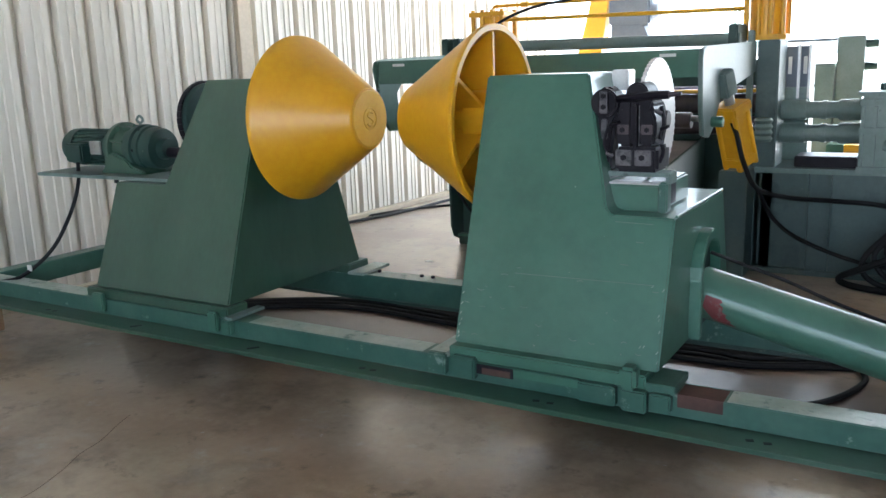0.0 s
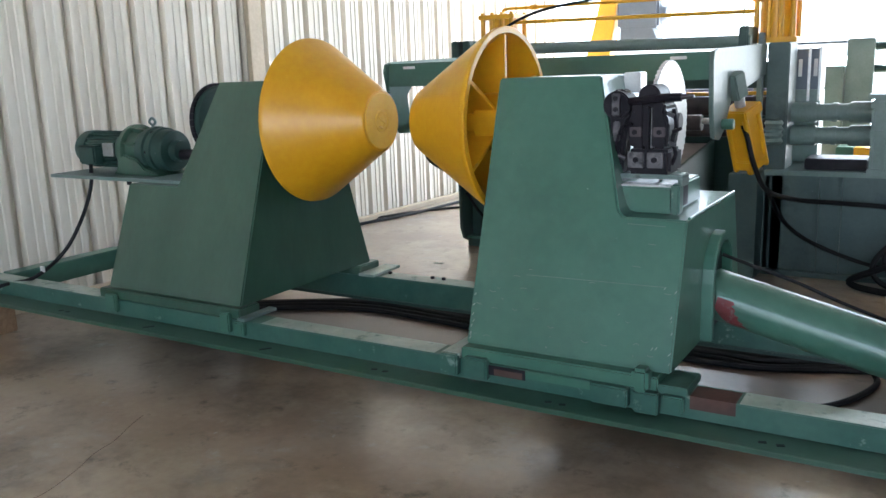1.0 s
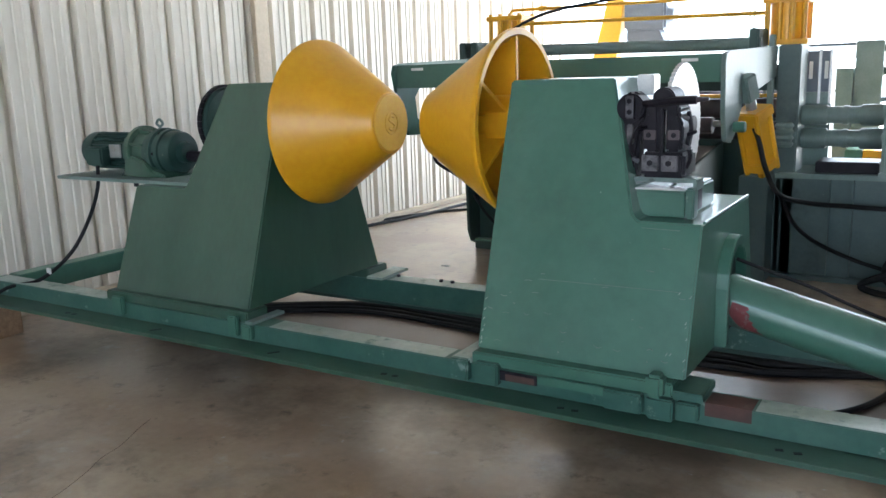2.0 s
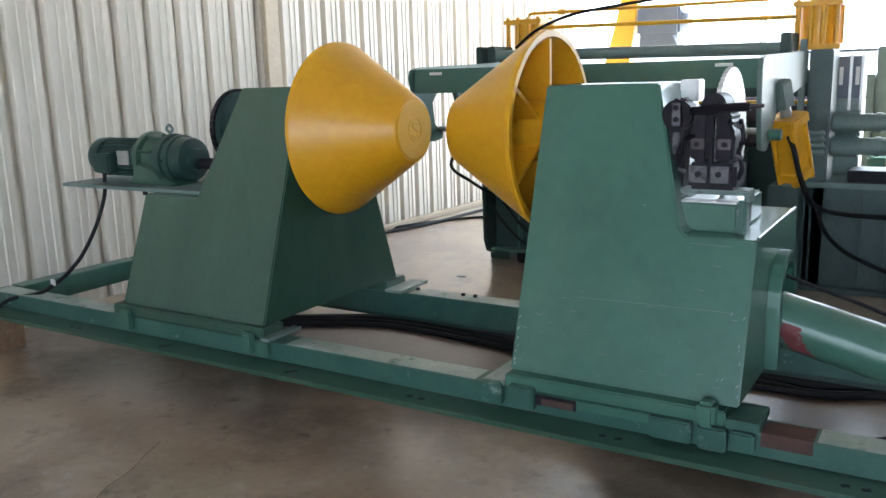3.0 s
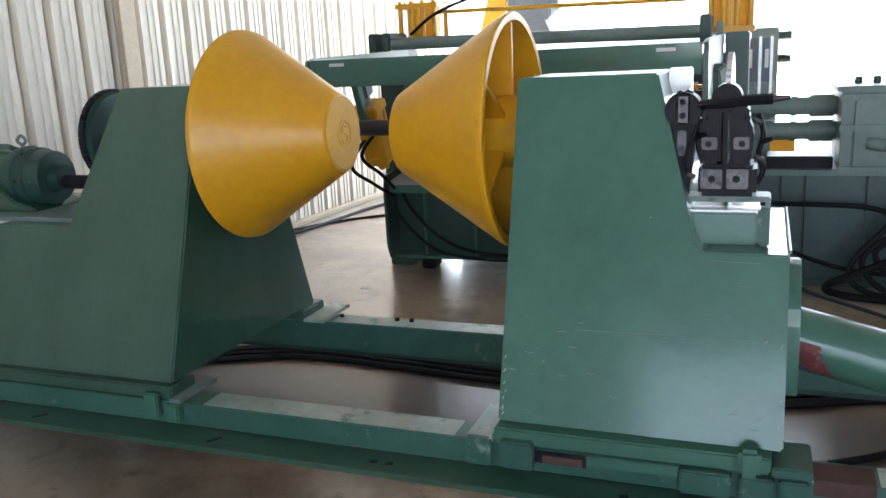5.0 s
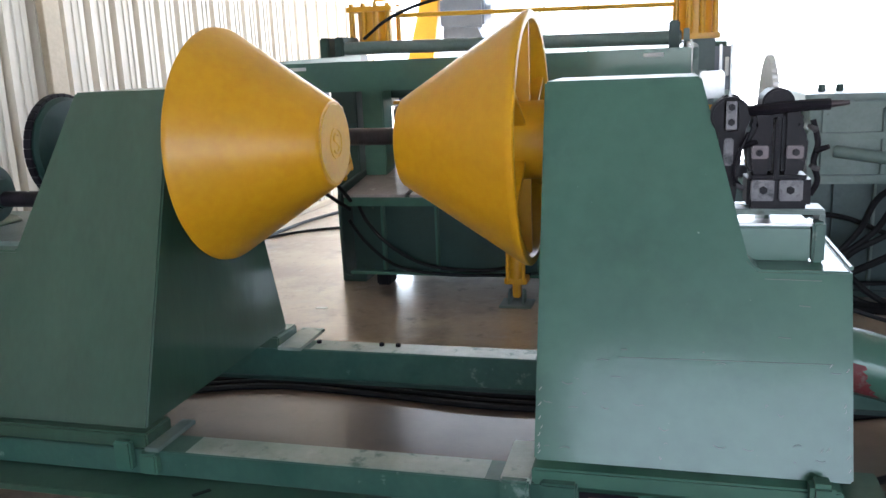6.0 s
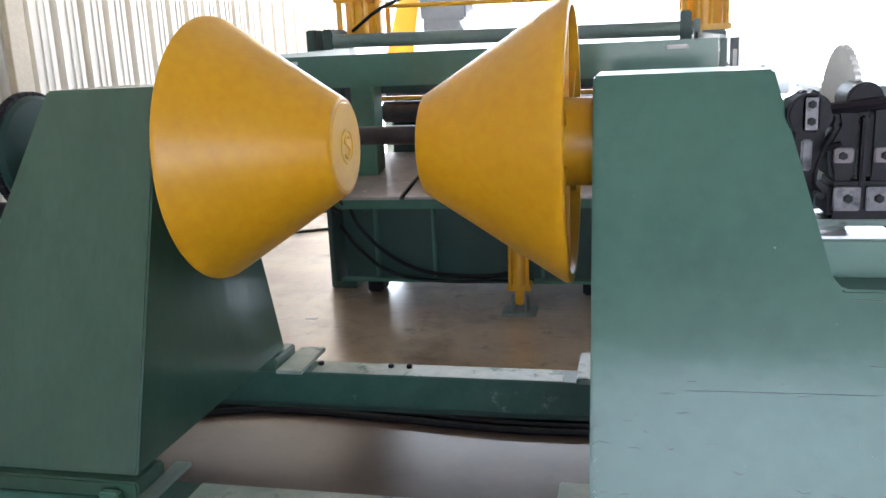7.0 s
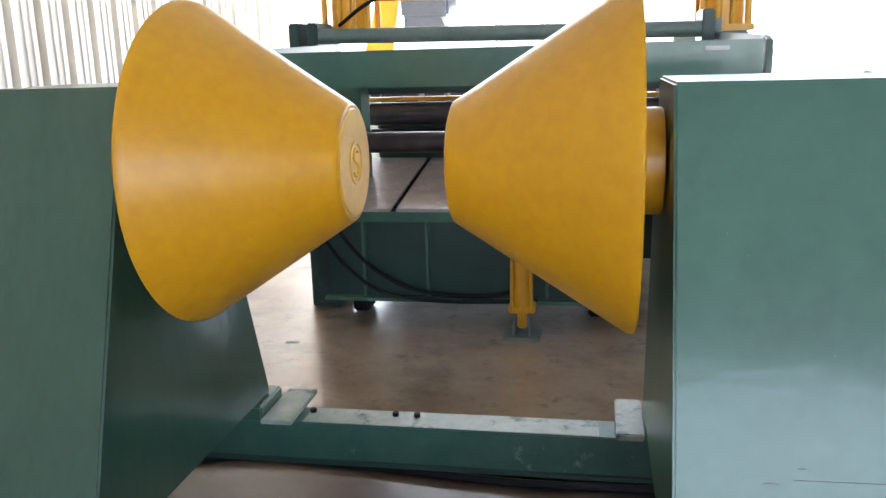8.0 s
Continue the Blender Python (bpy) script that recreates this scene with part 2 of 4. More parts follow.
def hexbolt(at, way, r=0.014, h=0.012, bm=None):
    p = Vector(at)
    return rod(p, p + Vector(way).normalized() * h, r, seg=6, w=0.002, bm=bm)


# ---- the hall ----
WALL_X, FAR_Y, NEAR_Y, RIGHT_X, ROOF_Z = -5.62, 11.3, -9.0, 14.0, 6.5
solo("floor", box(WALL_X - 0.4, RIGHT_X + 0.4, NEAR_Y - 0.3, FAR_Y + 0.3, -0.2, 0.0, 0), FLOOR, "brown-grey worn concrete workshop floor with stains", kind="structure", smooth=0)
bm = bmesh.new()
bmesh.ops.create_grid(bm, x_segments=2, y_segments=2, size=1500, matrix=Matrix.Translation((0, 0, -0.21)))
solo("ground", bm, OUTSIDE, "pale concrete yard outside the hall", kind="structure", smooth=0)
def sheet_outline(pitch=0.262, ribs=4):
    pts = []
    for k in range(ribs):
        y = k * pitch
        pts += [(0.0, y), (0.0, y + 0.055), (0.009, y + 0.061), (0.009, y + 0.071), (0.0, y + 0.077), (0.0, y + 0.118), (0.009, y + 0.124), (0.009, y + 0.134), (0.0, y + 0.140), (0.0, y + 0.176), (-0.060, y + 0.184), (-0.060, y + 0.240), (0.0, y + 0.248)]
    pts.append((0.0, ribs * pitch))
    return pts


def sheet_mesh(height, ribs=4):
    bm = bmesh.new()
    pts = sheet_outline(ribs=ribs)
    rows = []
    for z in (0.0, height):
        rows.append([bm.verts.new((x, y, z)) for x, y in pts])
        rows.append([bm.verts.new((x - 0.003, y, z)) for x, y in pts])
    for i in range(len(pts) - 1):
        bm.faces.new((rows[0][i], rows[0][i + 1], rows[2][i + 1], rows[2][i]))
        bm.faces.new((rows[1][i], rows[3][i], rows[3][i + 1], rows[1][i + 1]))
    bmesh.ops.recalc_face_normals(bm, faces=bm.faces)
    me = bpy.data.meshes.new("cladding_sheet")
    bm.to_mesh(me)
    bm.free()
    me.materials.append(SHEET)
    return me


wall = thing("wall_left", (WALL_X, 0, 0), "cream corrugated steel cladding on the hall's long side", "", kind="structure")
wall.rotation_euler = (0, 0, radians(-2.5))
SHEET_MESH = sheet_mesh(ROOF_Z)
y = NEAR_Y - 0.3
while y < FAR_Y - 0.2:
    ob = new("cladding_sheet", SHEET_MESH)
    ob.parent = wall
    ob.location = (0.004 * (int(y * 3) % 2), y, 0.0)
    y += 1.048
ORIGIN[wall.name] = Vector((0, 0, 0))
part("wall_sill", box(0.005, 0.09, NEAR_Y, FAR_Y, 0.002, 0.045, 0.006), TAN, wall, "low cream kerb along the foot of the wall")
for yc in (0.0, 5.96):
    part("column", box(0.008, 0.06, yc - 0.075, yc + 0.075, 0.07, ROOF_Z, 0.004), TAN, wall, "tan painted steel column")
DOOR_X0, DOOR_X1, DOOR_Z = -3.0, 9.0, 4.2
# added out of view: closes the right side and keeps fill light low
solo("wall_right", box(RIGHT_X, RIGHT_X + 0.15, NEAR_Y, FAR_Y, 0, ROOF_Z, 0), ROOFING, "unseen grey wall added to keep side light low", kind="structure", smooth=0)
solo("wall_near_upper", box(WALL_X - 0.4, RIGHT_X + 0.15, NEAR_Y - 0.15, NEAR_Y, DOOR_Z, ROOF_Z, 0), ROOFING, "unseen grey wall added to keep side light low over a wide doorway", kind="structure", smooth=0)
solo("wall_near", box(WALL_X - 0.4, DOOR_X0, NEAR_Y - 0.15, NEAR_Y, 0, DOOR_Z, 0), ROOFING, "unseen grey wall added to keep side light low beside a wide doorway", kind="structure", smooth=0)
solo("wall_near_side", box(DOOR_X1, RIGHT_X + 0.15, NEAR_Y - 0.15, NEAR_Y, 0, DOOR_Z, 0), ROOFING, "unseen grey wall added to keep side light low beside a wide doorway", kind="structure", smooth=0)
solo("wall_far", box(4.0, RIGHT_X, FAR_Y + 0.1, FAR_Y + 0.25, 0, 3.7, 0), SHEET, "cream hall wall beside the open end", kind="structure", smooth=0)
# added above the view; its low edge cuts sky reflections on the floor
solo("wall_far_upper", box(WALL_X, RIGHT_X, FAR_Y + 0.1, FAR_Y + 0.25, 3.7, ROOF_Z, 0), SHEET, "unseen cream wall added over the open end to cut sky reflections", kind="structure", smooth=0)
solo("roof", box(WALL_X - 0.5, RIGHT_X + 0.4, NEAR_Y - 0.4, FAR_Y + 1.0, ROOF_Z, ROOF_Z + 0.12, 0), ROOFING, "grey sheet roof of the hall", kind="structure", smooth=0)

# ---- the uncoiler's rail bed ----
AY, AZ = 3.857, 1.237
bed = thing("rail_bed", (-2.2, 3.83, 0), "long green rail bed on packing blocks, worn on top", "machine bed")
X0, X1 = -5.15, 1.3


def section(pts, name, label, mat, end=X1):
    return part(name, prism(pts, "x", X0, end, 0.003), mat, bed, label)


section([(3.285, 0.268), (3.285, 0.35), (3.405, 0.35), (3.405, 0.335), (3.30, 0.335), (3.30, 0.268)], "front_rail", "front rail with worn pale top", GREEN_WORN)
section([(3.155, 0.245), (3.155, 0.265), (3.42, 0.265), (3.42, 0.245)], "lower_flange", "wide lower flange of the front rail", GREEN_OLIVE)
section([(4.245, 0.225), (4.245, 0.35), (4.365, 0.35), (4.365, 0.335), (4.26, 0.335), (4.26, 0.225)], "back_rail", "back rail with worn pale top", GREEN_WORN)
section([(4.245, 0.205), (4.245, 0.224), (4.47, 0.224), (4.47, 0.205)], "lower_flange", "", GREEN_DARK)
part("end_beam", box(X0 - 0.02, X0 + 0.10, 3.43, 4.24, 0.225, 0.349, 0.005), GREEN, bed)
part("cross_beam", box(-4.62, -4.10, 3.90, 4.14, 0.23, 0.344, 0.004), GREEN_DARK, bed)
part("cross_strip", box(-4.22, -4.14, 3.41, 3.89, 0.335, 0.349, 0.003), GREEN_WORN, bed)
for xs in (-4.30, -3.604, -2.828, -2.226, -1.445, -0.70):
    for dx in (0, 0.055):
        if dx and xs in (-3.604, -2.828):
            continue
        lone = xs in (-3.604, -2.828)
        bm = box(-0.030 if lone else -0.015, 0.030 if lone else 0.015, -0.010, 0.010, 0.262, 0.2668, 0.004)
        bmesh.ops.transform(bm, matrix=Matrix.Translation((xs + dx, 3.213, 0)) @ Matrix.Rotation(radians(50 if lone else 20), 4, "Z"), verts=bm.verts)
        part("slot", bm, BLACK, bed, "dark slotted bolt hole in the flange")
for xs in (-2.907, -2.628, -2.557):
    part("bolt", hexbolt((xs, 4.325, 0.350), (0, 0, 1), 0.011, 0.016), BLACK, bed, "dark bolt head")
for xa, xb, ya, yb in ((-5.12, -4.08, 3.291, 3.402), (-2.92, -1.98, 3.291, 3.402), (-0.79, 1.28, 3.291, 3.402), (-2.92, -1.98, 4.251, 4.362), (-5.12, -4.08, 4.251, 4.362), (-0.93, 1.28, 4.251, 4.362)):
    part("rubbed_top", box(xa, xb, ya, yb, 0.345, 0.3514, 0.001), WORN_TOP, bed, "pale rubbed top of the rail")
part("bare_patch", box(-0.952, -0.80, 3.2835, 3.39, 0.305, 0.3515, 0.001), RUST, bed, "rusty patch on the rail where the paint is gone")
for xs, yy, top in ((X0 + 0.05, 3.30, 0.244), (X1 - 0.1, 3.30, 0.244), (X0 + 0.05, 4.33, 0.204), (X1 - 0.1, 4.33, 0.204)):
    part("packing_block", box(xs - 0.06, xs + 0.06, yy - 0.07, yy + 0.10, 0, top, 0.006), WOOD, bed, "brown wooden packing block")


part("rail_foot", box(-1.6, -1.4, 4.28, 4.46, 0.0, 0.204, 0.006), GREEN_DARK, bed)


# ---- uncoiler heads ----
def lean(z):
    return 3.32 + (z - 0.40) * 0.325


def stand_body(outline, shallow=0.0):
    """A welded box whose front and back lean together towards the top."""
    bm = bmesh.new()
    fr = [bm.verts.new((x, lean(z), z)) for x, z in outline]
    bk = [bm.verts.new((x, 2 * AY - lean(z) - shallow, z)) for x, z in outline]
    bm.faces.new(fr)
    bm.faces.new(bk)
    for i in range(len(outline)):
        j = (i + 1) % len(outline)
        bm.faces.new((fr[i], fr[j], bk[j], bk[i]))
    bmesh.ops.recalc_face_normals(bm, faces=bm.faces)
    soften(bm, bm.edges, 0.006, 2)
    return bm


def cone(parent, x_small, x_rim):
    s = 1 if x_rim > x_small else -1
    n = abs(x_rim - x_small)
    prof = [(0.0, 0.0), (0.0, 0.139), (0.003, 0.145), (0.010, 0.150), (n - 0.030, 0.392), (n - 0.018, 0.399), (n - 0.004, 0.401), (n, 0.397), (n, 0.374), (n - 0.02, 0.366), (0.03, 0.13), (0.03, 0.0)]
    c = part("cone", lathe(prof, (x_small, AY, AZ), (s, 0, 0)), YELLOW, parent, "yellow painted expanding cone")
    part("end_face", lathe([(-0.003, 0.0), (-0.003, 0.130), (0.001, 0.134), (0.002, 0.0)], (x_small, AY, AZ), (s, 0, 0), 64), YELLOW_END, c, "flat yellow end of the cone")
    part("hub", lathe([(0.035, 0.0), (0.035, 0.085), (n + 0.01, 0.095), (n + 0.01, 0.0)], (x_small, AY, AZ), (s, 0, 0), 48), YELLOW, c)
    for k in range(6):
        a = radians(90 + 60 * k)
        bm = prism([(0.04, 0.07), (0.04, 0.132), (n - 0.025, 0.366), (n - 0.012, 0.366), (n - 0.012, 0.07)], "y", -0.009, 0.009, 0.002)
        m = Matrix.Translation((x_small, AY, AZ)) @ Matrix.Diagonal((s, 1, 1, 1)) @ Matrix.Rotation(a - radians(90), 4, "X")
        bmesh.ops.transform(bm, matrix=m, verts=bm.verts)
        part("rib", bm, YELLOW, c)
    return c


def keeper(parent, x0, x1, y0, y1, z0, z1, mat=None):
    part("keeper", box(x0, x1, y0, y1, z0, z1, 0.006), mat or GREEN_WORN, parent, "worn green guide block clasping the rail")


# driven head, on the wall's side
head_l = thing("uncoiler_head", (-3.5, AY, 0.352), "green tapered uncoiler stand with yellow cone and geared motor", "uncoiler", "pair of uncoiler heads")
part("body", stand_body([(-3.068, 0.402), (-4.02, 0.402), (-3.985, 0.93), (-3.615, 0.93), (-3.43, 1.44), (-3.068, 1.44)], 0.03), GREEN_OLIVE, head_l, "glossy olive-green welded steel housing")
for y0, y1 in ((3.29, 3.43), (4.235, 4.42)):
    part("base_plate", box(-4.06, -3.05, y0, y1, 0.3515, 0.401, 0.006), GREEN_OLIVE, head_l, "olive base plate")
    part("base_plate_end", box(-3.048, -3.0 if y0 < 4 else -2.945, y0 - 0.02, y1 + 0.06, 0.3515, 0.366, 0.002), WORN_TOP if y0 > 4 else GREEN_GREY, head_l, "rubbed grey-green edge of the base plate")
keeper(head_l, -3.15, -3.09, 3.255, 3.283, 0.29, 0.385, GREEN)
keeper(head_l, -3.06, -3.0, 3.25, 3.283, 0.285, 0.352, GREEN)
keeper(head_l, -3.98, -3.90, 3.255, 3.283, 0.29, 0.385, GREEN)
part("spindle_housing", rod((-3.06, AY, AZ), (-2.99, AY, AZ), 0.15, seg=48, w=0.004), GREEN_DARK, head_l)
cone_l = cone(head_l, -2.585, -2.995)
part("emblem_ring", lathe([(0, 0.046), (0.004, 0.047), (0.004, 0.053), (0, 0.054)], (-2.5825, AY, AZ), (1, 0, 0), 48, None), YELLOW_END, cone_l, "raised round emblem")
part("emblem", hose([(-2.5815, AY + 0.022, AZ + 0.026), (-2.5815, AY - 0.004, AZ + 0.032), (-2.5815, AY - 0.02, AZ + 0.015), (-2.5815, AY + 0.006, AZ), (-2.5815, AY + 0.022, AZ - 0.014), (-2.5815, AY + 0.002, AZ - 0.032), (-2.5815, AY - 0.024, AZ - 0.024)], 0.005), YELLOW_END, cone_l, "raised curved mark")
# sprocket, chain, motor
part("drive_sprocket", lathe([(0, 0.03), (0, 0.12), (0.012, 0.125), (0.012, 0.172), (0.025, 0.186), (0.05, 0.186), (0.06, 0.172), (0.06, 0.03)], (-3.685, AY, AZ), (1, 0, 0), 48), GREEN_DARK, head_l, "dark green dished chain sprocket")
bm = bmesh.new()
for k in range(36):
    a = 2 * math.pi * k / 36
    m = Matrix.Translation((-3.655, AY + 0.192 * math.cos(a), AZ + 0.192 * math.sin(a))) @ Matrix.Rotation(a, 4, "X")
    one = box(-0.014, 0.014, -0.007, 0.007, -0.0165, 0.0165, 0.003, seg=1)
    bmesh.ops.transform(one, matrix=m, verts=one.verts)
    merged(bm, one)
part("chain_wrap", bm, BLACK, head_l, "black roller chain round the sprocket")
part("shaft", rod((-3.71, AY, AZ), (-3.40, AY, AZ), 0.045, seg=24, w=0.003), STEEL, head_l)
for side in (-1, 1):
    bm = bmesh.new()
    for k in range(20):
        u = k / 19
        p = Vector((-3.655, AY + side * (0.172 * (1 - u) + 0.06 * u), AZ - 0.04 + (1.02 - AZ) * u))
        one = box(-0.016, 0.016, -0.010, 0.010, -0.0075, 0.0075, 0.003, seg=1)
        bmesh.ops.translate(one, verts=one.verts, vec=p)
        merged(bm, one)
    part("chain_run", bm, BLACK, head_l, "black roller chain down to the gearbox")
part("motor_plate", box(-4.76, -3.60, 3.56, 4.15, 0.928, 0.946, 0.003), GREEN_GREY, head_l, "thin grey-green motor plate")
MY, MZ = 3.80, 1.075
gm = part("gearbox", lathe([(0.24, 0), (0.24, 0.112), (0.245, 0.118), (0.285, 0.120), (0.29, 0.134), (0.32, 0.134), (0.325, 0.120), (0.345, 0.120), (0.35, 0.128), (0.375, 0.128), (0.38, 0.118), (0.44, 0.114), (0.45, 0.108), (0.455, 0.06), (0.50, 0.055), (0.50, 0.0)], (-4.40, MY, MZ), (1, 0, 0), 48), GREEN_DARK, head_l, "dark green cast gearbox drum")
part("gearbox_flange", lathe([(0, 0.0), (0, 0.138), (0.006, 0.145), (0.034, 0.145), (0.04, 0.138), (0.045, 0.120), (0.08, 0.108), (0.115, 0.112), (0.12, 0.0)], (-4.275, MY, MZ), (1, 0, 0), 48), GREEN_OLIVE, gm, "olive-green cast flange and neck")
for k in range(8):
    one = prism([(-4.237, 0.09), (-4.237, 0.140), (-4.15, 0.124), (-4.15, 0.09)], "y", -0.006, 0.006, 0.002)
    bmesh.ops.transform(one, matrix=Matrix.Translation((0, MY, MZ)) @ Matrix.Rotation(2 * math.pi * (k + 0.5) / 8, 4, "X"), verts=one.verts)
    part("neck_rib", one, GREEN_OLIVE, gm)
for k in range(6):
    a = 2 * math.pi * k / 6
    part("drum_bolt", hexbolt((-4.065, MY + 0.121 * math.cos(a), MZ + 0.121 * math.sin(a)), (1, 0, 0), 0.009, 0.010), BLACK, gm)
part("gearbox_foot", prism([(-4.33, 0.947), (-3.95, 0.947), (-3.97, 0.965), (-4.06, 0.985), (-4.11, 1.03), (-4.22, 1.06), (-4.27, 1.06), (-4.29, 0.975)], "y", MY - 0.14, MY + 0.14, 0.008), GREEN_OLIVE, gm, "olive-green cast foot")
part("output_sprocket", lathe([(0, 0.02), (0, 0.078), (0.03, 0.078), (0.03, 0.02)], (-3.67, MY, MZ - 0.02), (1, 0, 0), 24), BLACK, gm, "small black sprocket")
part("output_shaft", rod((-3.96, MY, MZ - 0.02), (-3.625, MY, MZ - 0.02), 0.03), BLACK, gm)
part("eyebolt", hose([(-4.12, MY, 1.19), (-4.12, MY, 1.212), (-4.145, MY, 1.232), (-4.12, MY, 1.255), (-4.095, MY, 1.232), (-4.12, MY, 1.212)], 0.007), GREEN_GREY, gm, "lifting eye")
mo = part("motor", lathe([(0, 0.0), (0, 0.06), (0.02, 0.09), (0.05, 0.105), (0.10, 0.108), (0.125, 0.108), (0.128, 0.094), (0.39, 0.094), (0.40, 0.106), (0.44, 0.108), (0.464, 0.10), (0.464, 0.0)], (-4.735, MY, MZ), (1, 0, 0), 48), GREEN_DARK, head_l, "green ribbed electric motor")
for k in range(22):
    a = 2 * math.pi * k / 22
    one = box(-4.605, -4.342, -0.0025, 0.0025, 0.088, 0.107, 0.0)
    bmesh.ops.transform(one, matrix=Matrix.Translation((0, MY, MZ)) @ Matrix.Rotation(a, 4, "X"), verts=one.verts)
    part("cooling_fin", one, GREEN_DARK, mo, smooth=0)
part("name_plate", box(-4.43, -4.34, MY - 0.115, MY - 0.103, MZ - 0.03, MZ + 0.045, 0.002), STEEL, mo, "bright metal plate")
part("terminal_box", box(-4.60, -4.455, MY - 0.155, MY - 0.085, MZ - 0.075, MZ + 0.03, 0.010), GREEN_DARK, mo)
part("motor_bolt", hexbolt((-3.84, 3.60, 0.926), (0, 0, -1), 0.022, 0.03), BLACK, head_l)
part("motor_bolt", hexbolt((-4.12, 3.60, 0.926), (0, 0, -1), 0.014, 0.022), BLACK, head_l)
part("motor_cable", hose([(-4.54, MY - 0.12, 1.01), (-4.555, 3.67, 0.86), (-4.58, 3.60, 0.68), (-4.64, 3.50, 0.50), (-4.76, 3.37, 0.365), (-4.94, 3.24, 0.31), (-5.08, 3.08, 0.10), (-5.25, 2.9, 0.012), (-5.5, 2.6, 0.012)], 0.011), RUBBER, head_l, "black motor cable hanging to the rail")
part("cable_tag", box(-4.735, -4.70, 3.40, 3.41, 0.395, 0.43, 0.002), WHITE, head_l, "small white tag on the cable")
solo("small_motor", merged(rod((-4.55, 4.02, 0.44), (-4.15, 4.02, 0.44), 0.085, seg=32, w=0.01), box(-4.5, -4.2, 3.95, 4.09, 0.345, 0.40, 0.004)), GREEN_DARK, "small dark green motor lying behind the stand", "motor")

# braked head, on the open side
head_r = thing("uncoiler_head", (-1.45, AY, 0.352), "green stepped uncoiler stand with yellow cone and disc brake", "uncoiler", "pair of uncoiler heads")
part("body", stand_body([(-1.845, 0.402), (-1.03, 0.402), (-1.03, 0.917), (-1.262, 0.917), (-1.285, 0.94), (-1.412, 1.423), (-1.845, 1.423)]), GREEN, head_r, "glossy green welded steel housing with a stepped shoulder")
scuff_rng = random.Random(11)
for k in range(18):
    z = 0.42 + 0.26 * scuff_rng.random() ** 2
    x = -1.838 + 0.012 * scuff_rng.random() if k % 2 else -1.052 + 0.012 * scuff_rng.random() - (0.08 * scuff_rng.random() ** 3)
    part("paint_chip", hose([(x, lean(z) + 0.001, z), (x + 0.004, lean(z + 0.004), z + 0.004), (x + scuff_rng.uniform(0.004, 0.009), lean(z + 0.010), z + 0.010)], scuff_rng.uniform(0.0007, 0.0015), seg=5, steps=2), WORN_TOP, head_r, "pale chip on the edge of the housing")
for x, z, n in ((-1.16, 0.83, 0.028), (-1.21, 0.75, 0.03), (-1.245, 0.895, 0.14)):
    part("paint_scuff", hose([(x, lean(z), z), (x + n / 2, lean(z - 0.001), z - 0.001), (x + n, lean(z - 0.002), z - 0.002)], 0.0012, seg=5, steps=3), GREEN_GREY, head_r, "small pale scuff in the paint")
for k in range(26):
    x, z = -1.825 + 0.75 * scuff_rng.random() ** 1.6, 0.42 + 0.30 * scuff_rng.random() ** 1.5
    dx, dz = scuff_rng.uniform(0.004, 0.030), scuff_rng.uniform(-0.008, 0.008)
    part("paint_scuff", hose([(x, lean(z), z), (x + dx * 0.5, lean(z + dz), z + dz), (x + dx, lean(z + dz * 0.4), z + dz * 0.4)], scuff_rng.uniform(0.0006, 0.0012), seg=5, steps=3), GREEN_GREY, head_r, "small pale scuff in the paint")
for y0, y1 in ((3.275, 3.43), (4.235, 4.42)):
    part("base_plate", box(-1.845, -1.06, y0, y1, 0.3515, 0.401, 0.006), GREEN, head_r, "worn base plate")
    part("base_plate_end", box(-1.93, -1.847, y0 - 0.01, y1 + 0.07, 0.3515, 0.374, 0.004), WORN_TOP, head_r)
    part("base_plate_end", box(-1.058, -0.955, y0 - 0.01, y1 + 0.01, 0.3515, 0.382, 0.004), GREEN_WORN, head_r)
for x0, x1, z0 in ((-1.93, -1.85, 0.285), (-1.82, -1.72, 0.285), (-1.30, -1.16, 0.28), (-1.14, -1.05, 0.272), (-1.04, -0.965, 0.29)):
    keeper(head_r, x0, x1, 3.245, 3.283, z0, 0.372 if x0 < -1.8 else 0.352)
part("keeper_strip", box(-1.72, -1.30, 3.262, 3.284, 0.318, 0.352, 0.003), GREEN, head_r)
part("inspection_slot", box(-1.715, -1.56, 3.2575, 3.262, 0.312, 0.351, 0.001), BLACK, head_r, "dark slot in the keeper")
part("slot_strip", box(-1.69, -1.57, 3.2545, 3.2575, 0.314, 0.340, 0.001), RUST, head_r, "reddish bare strip inside the slot")
part("stop_lug", box(-1.145, -1.085, 3.235, 3.30, 0.352, 0.435, 0.012), GREEN, head_r)
part("spindle_housing", rod((-2.02, AY, AZ), (-1.85, AY, AZ), 0.124, seg=48, w=0.004), YELLOW, head_r, "yellow spindle housing")
cone_r = cone(head_r, -2.335, -1.908)
part("scratch", hose([(-1.62, lean(0.682), 0.682), (-1.38, lean(0.685), 0.685), (-1.076, lean(0.688), 0.688)], 0.0009, seg=5), GREEN_GREY, head_r, "long pale scratch in the paint")
part("shoulder_weld", hose([(-1.03, 4.20, 0.921), (-1.03, 3.86, 0.922), (-1.03, 3.51, 0.921)], 0.006), GREEN, head_r)
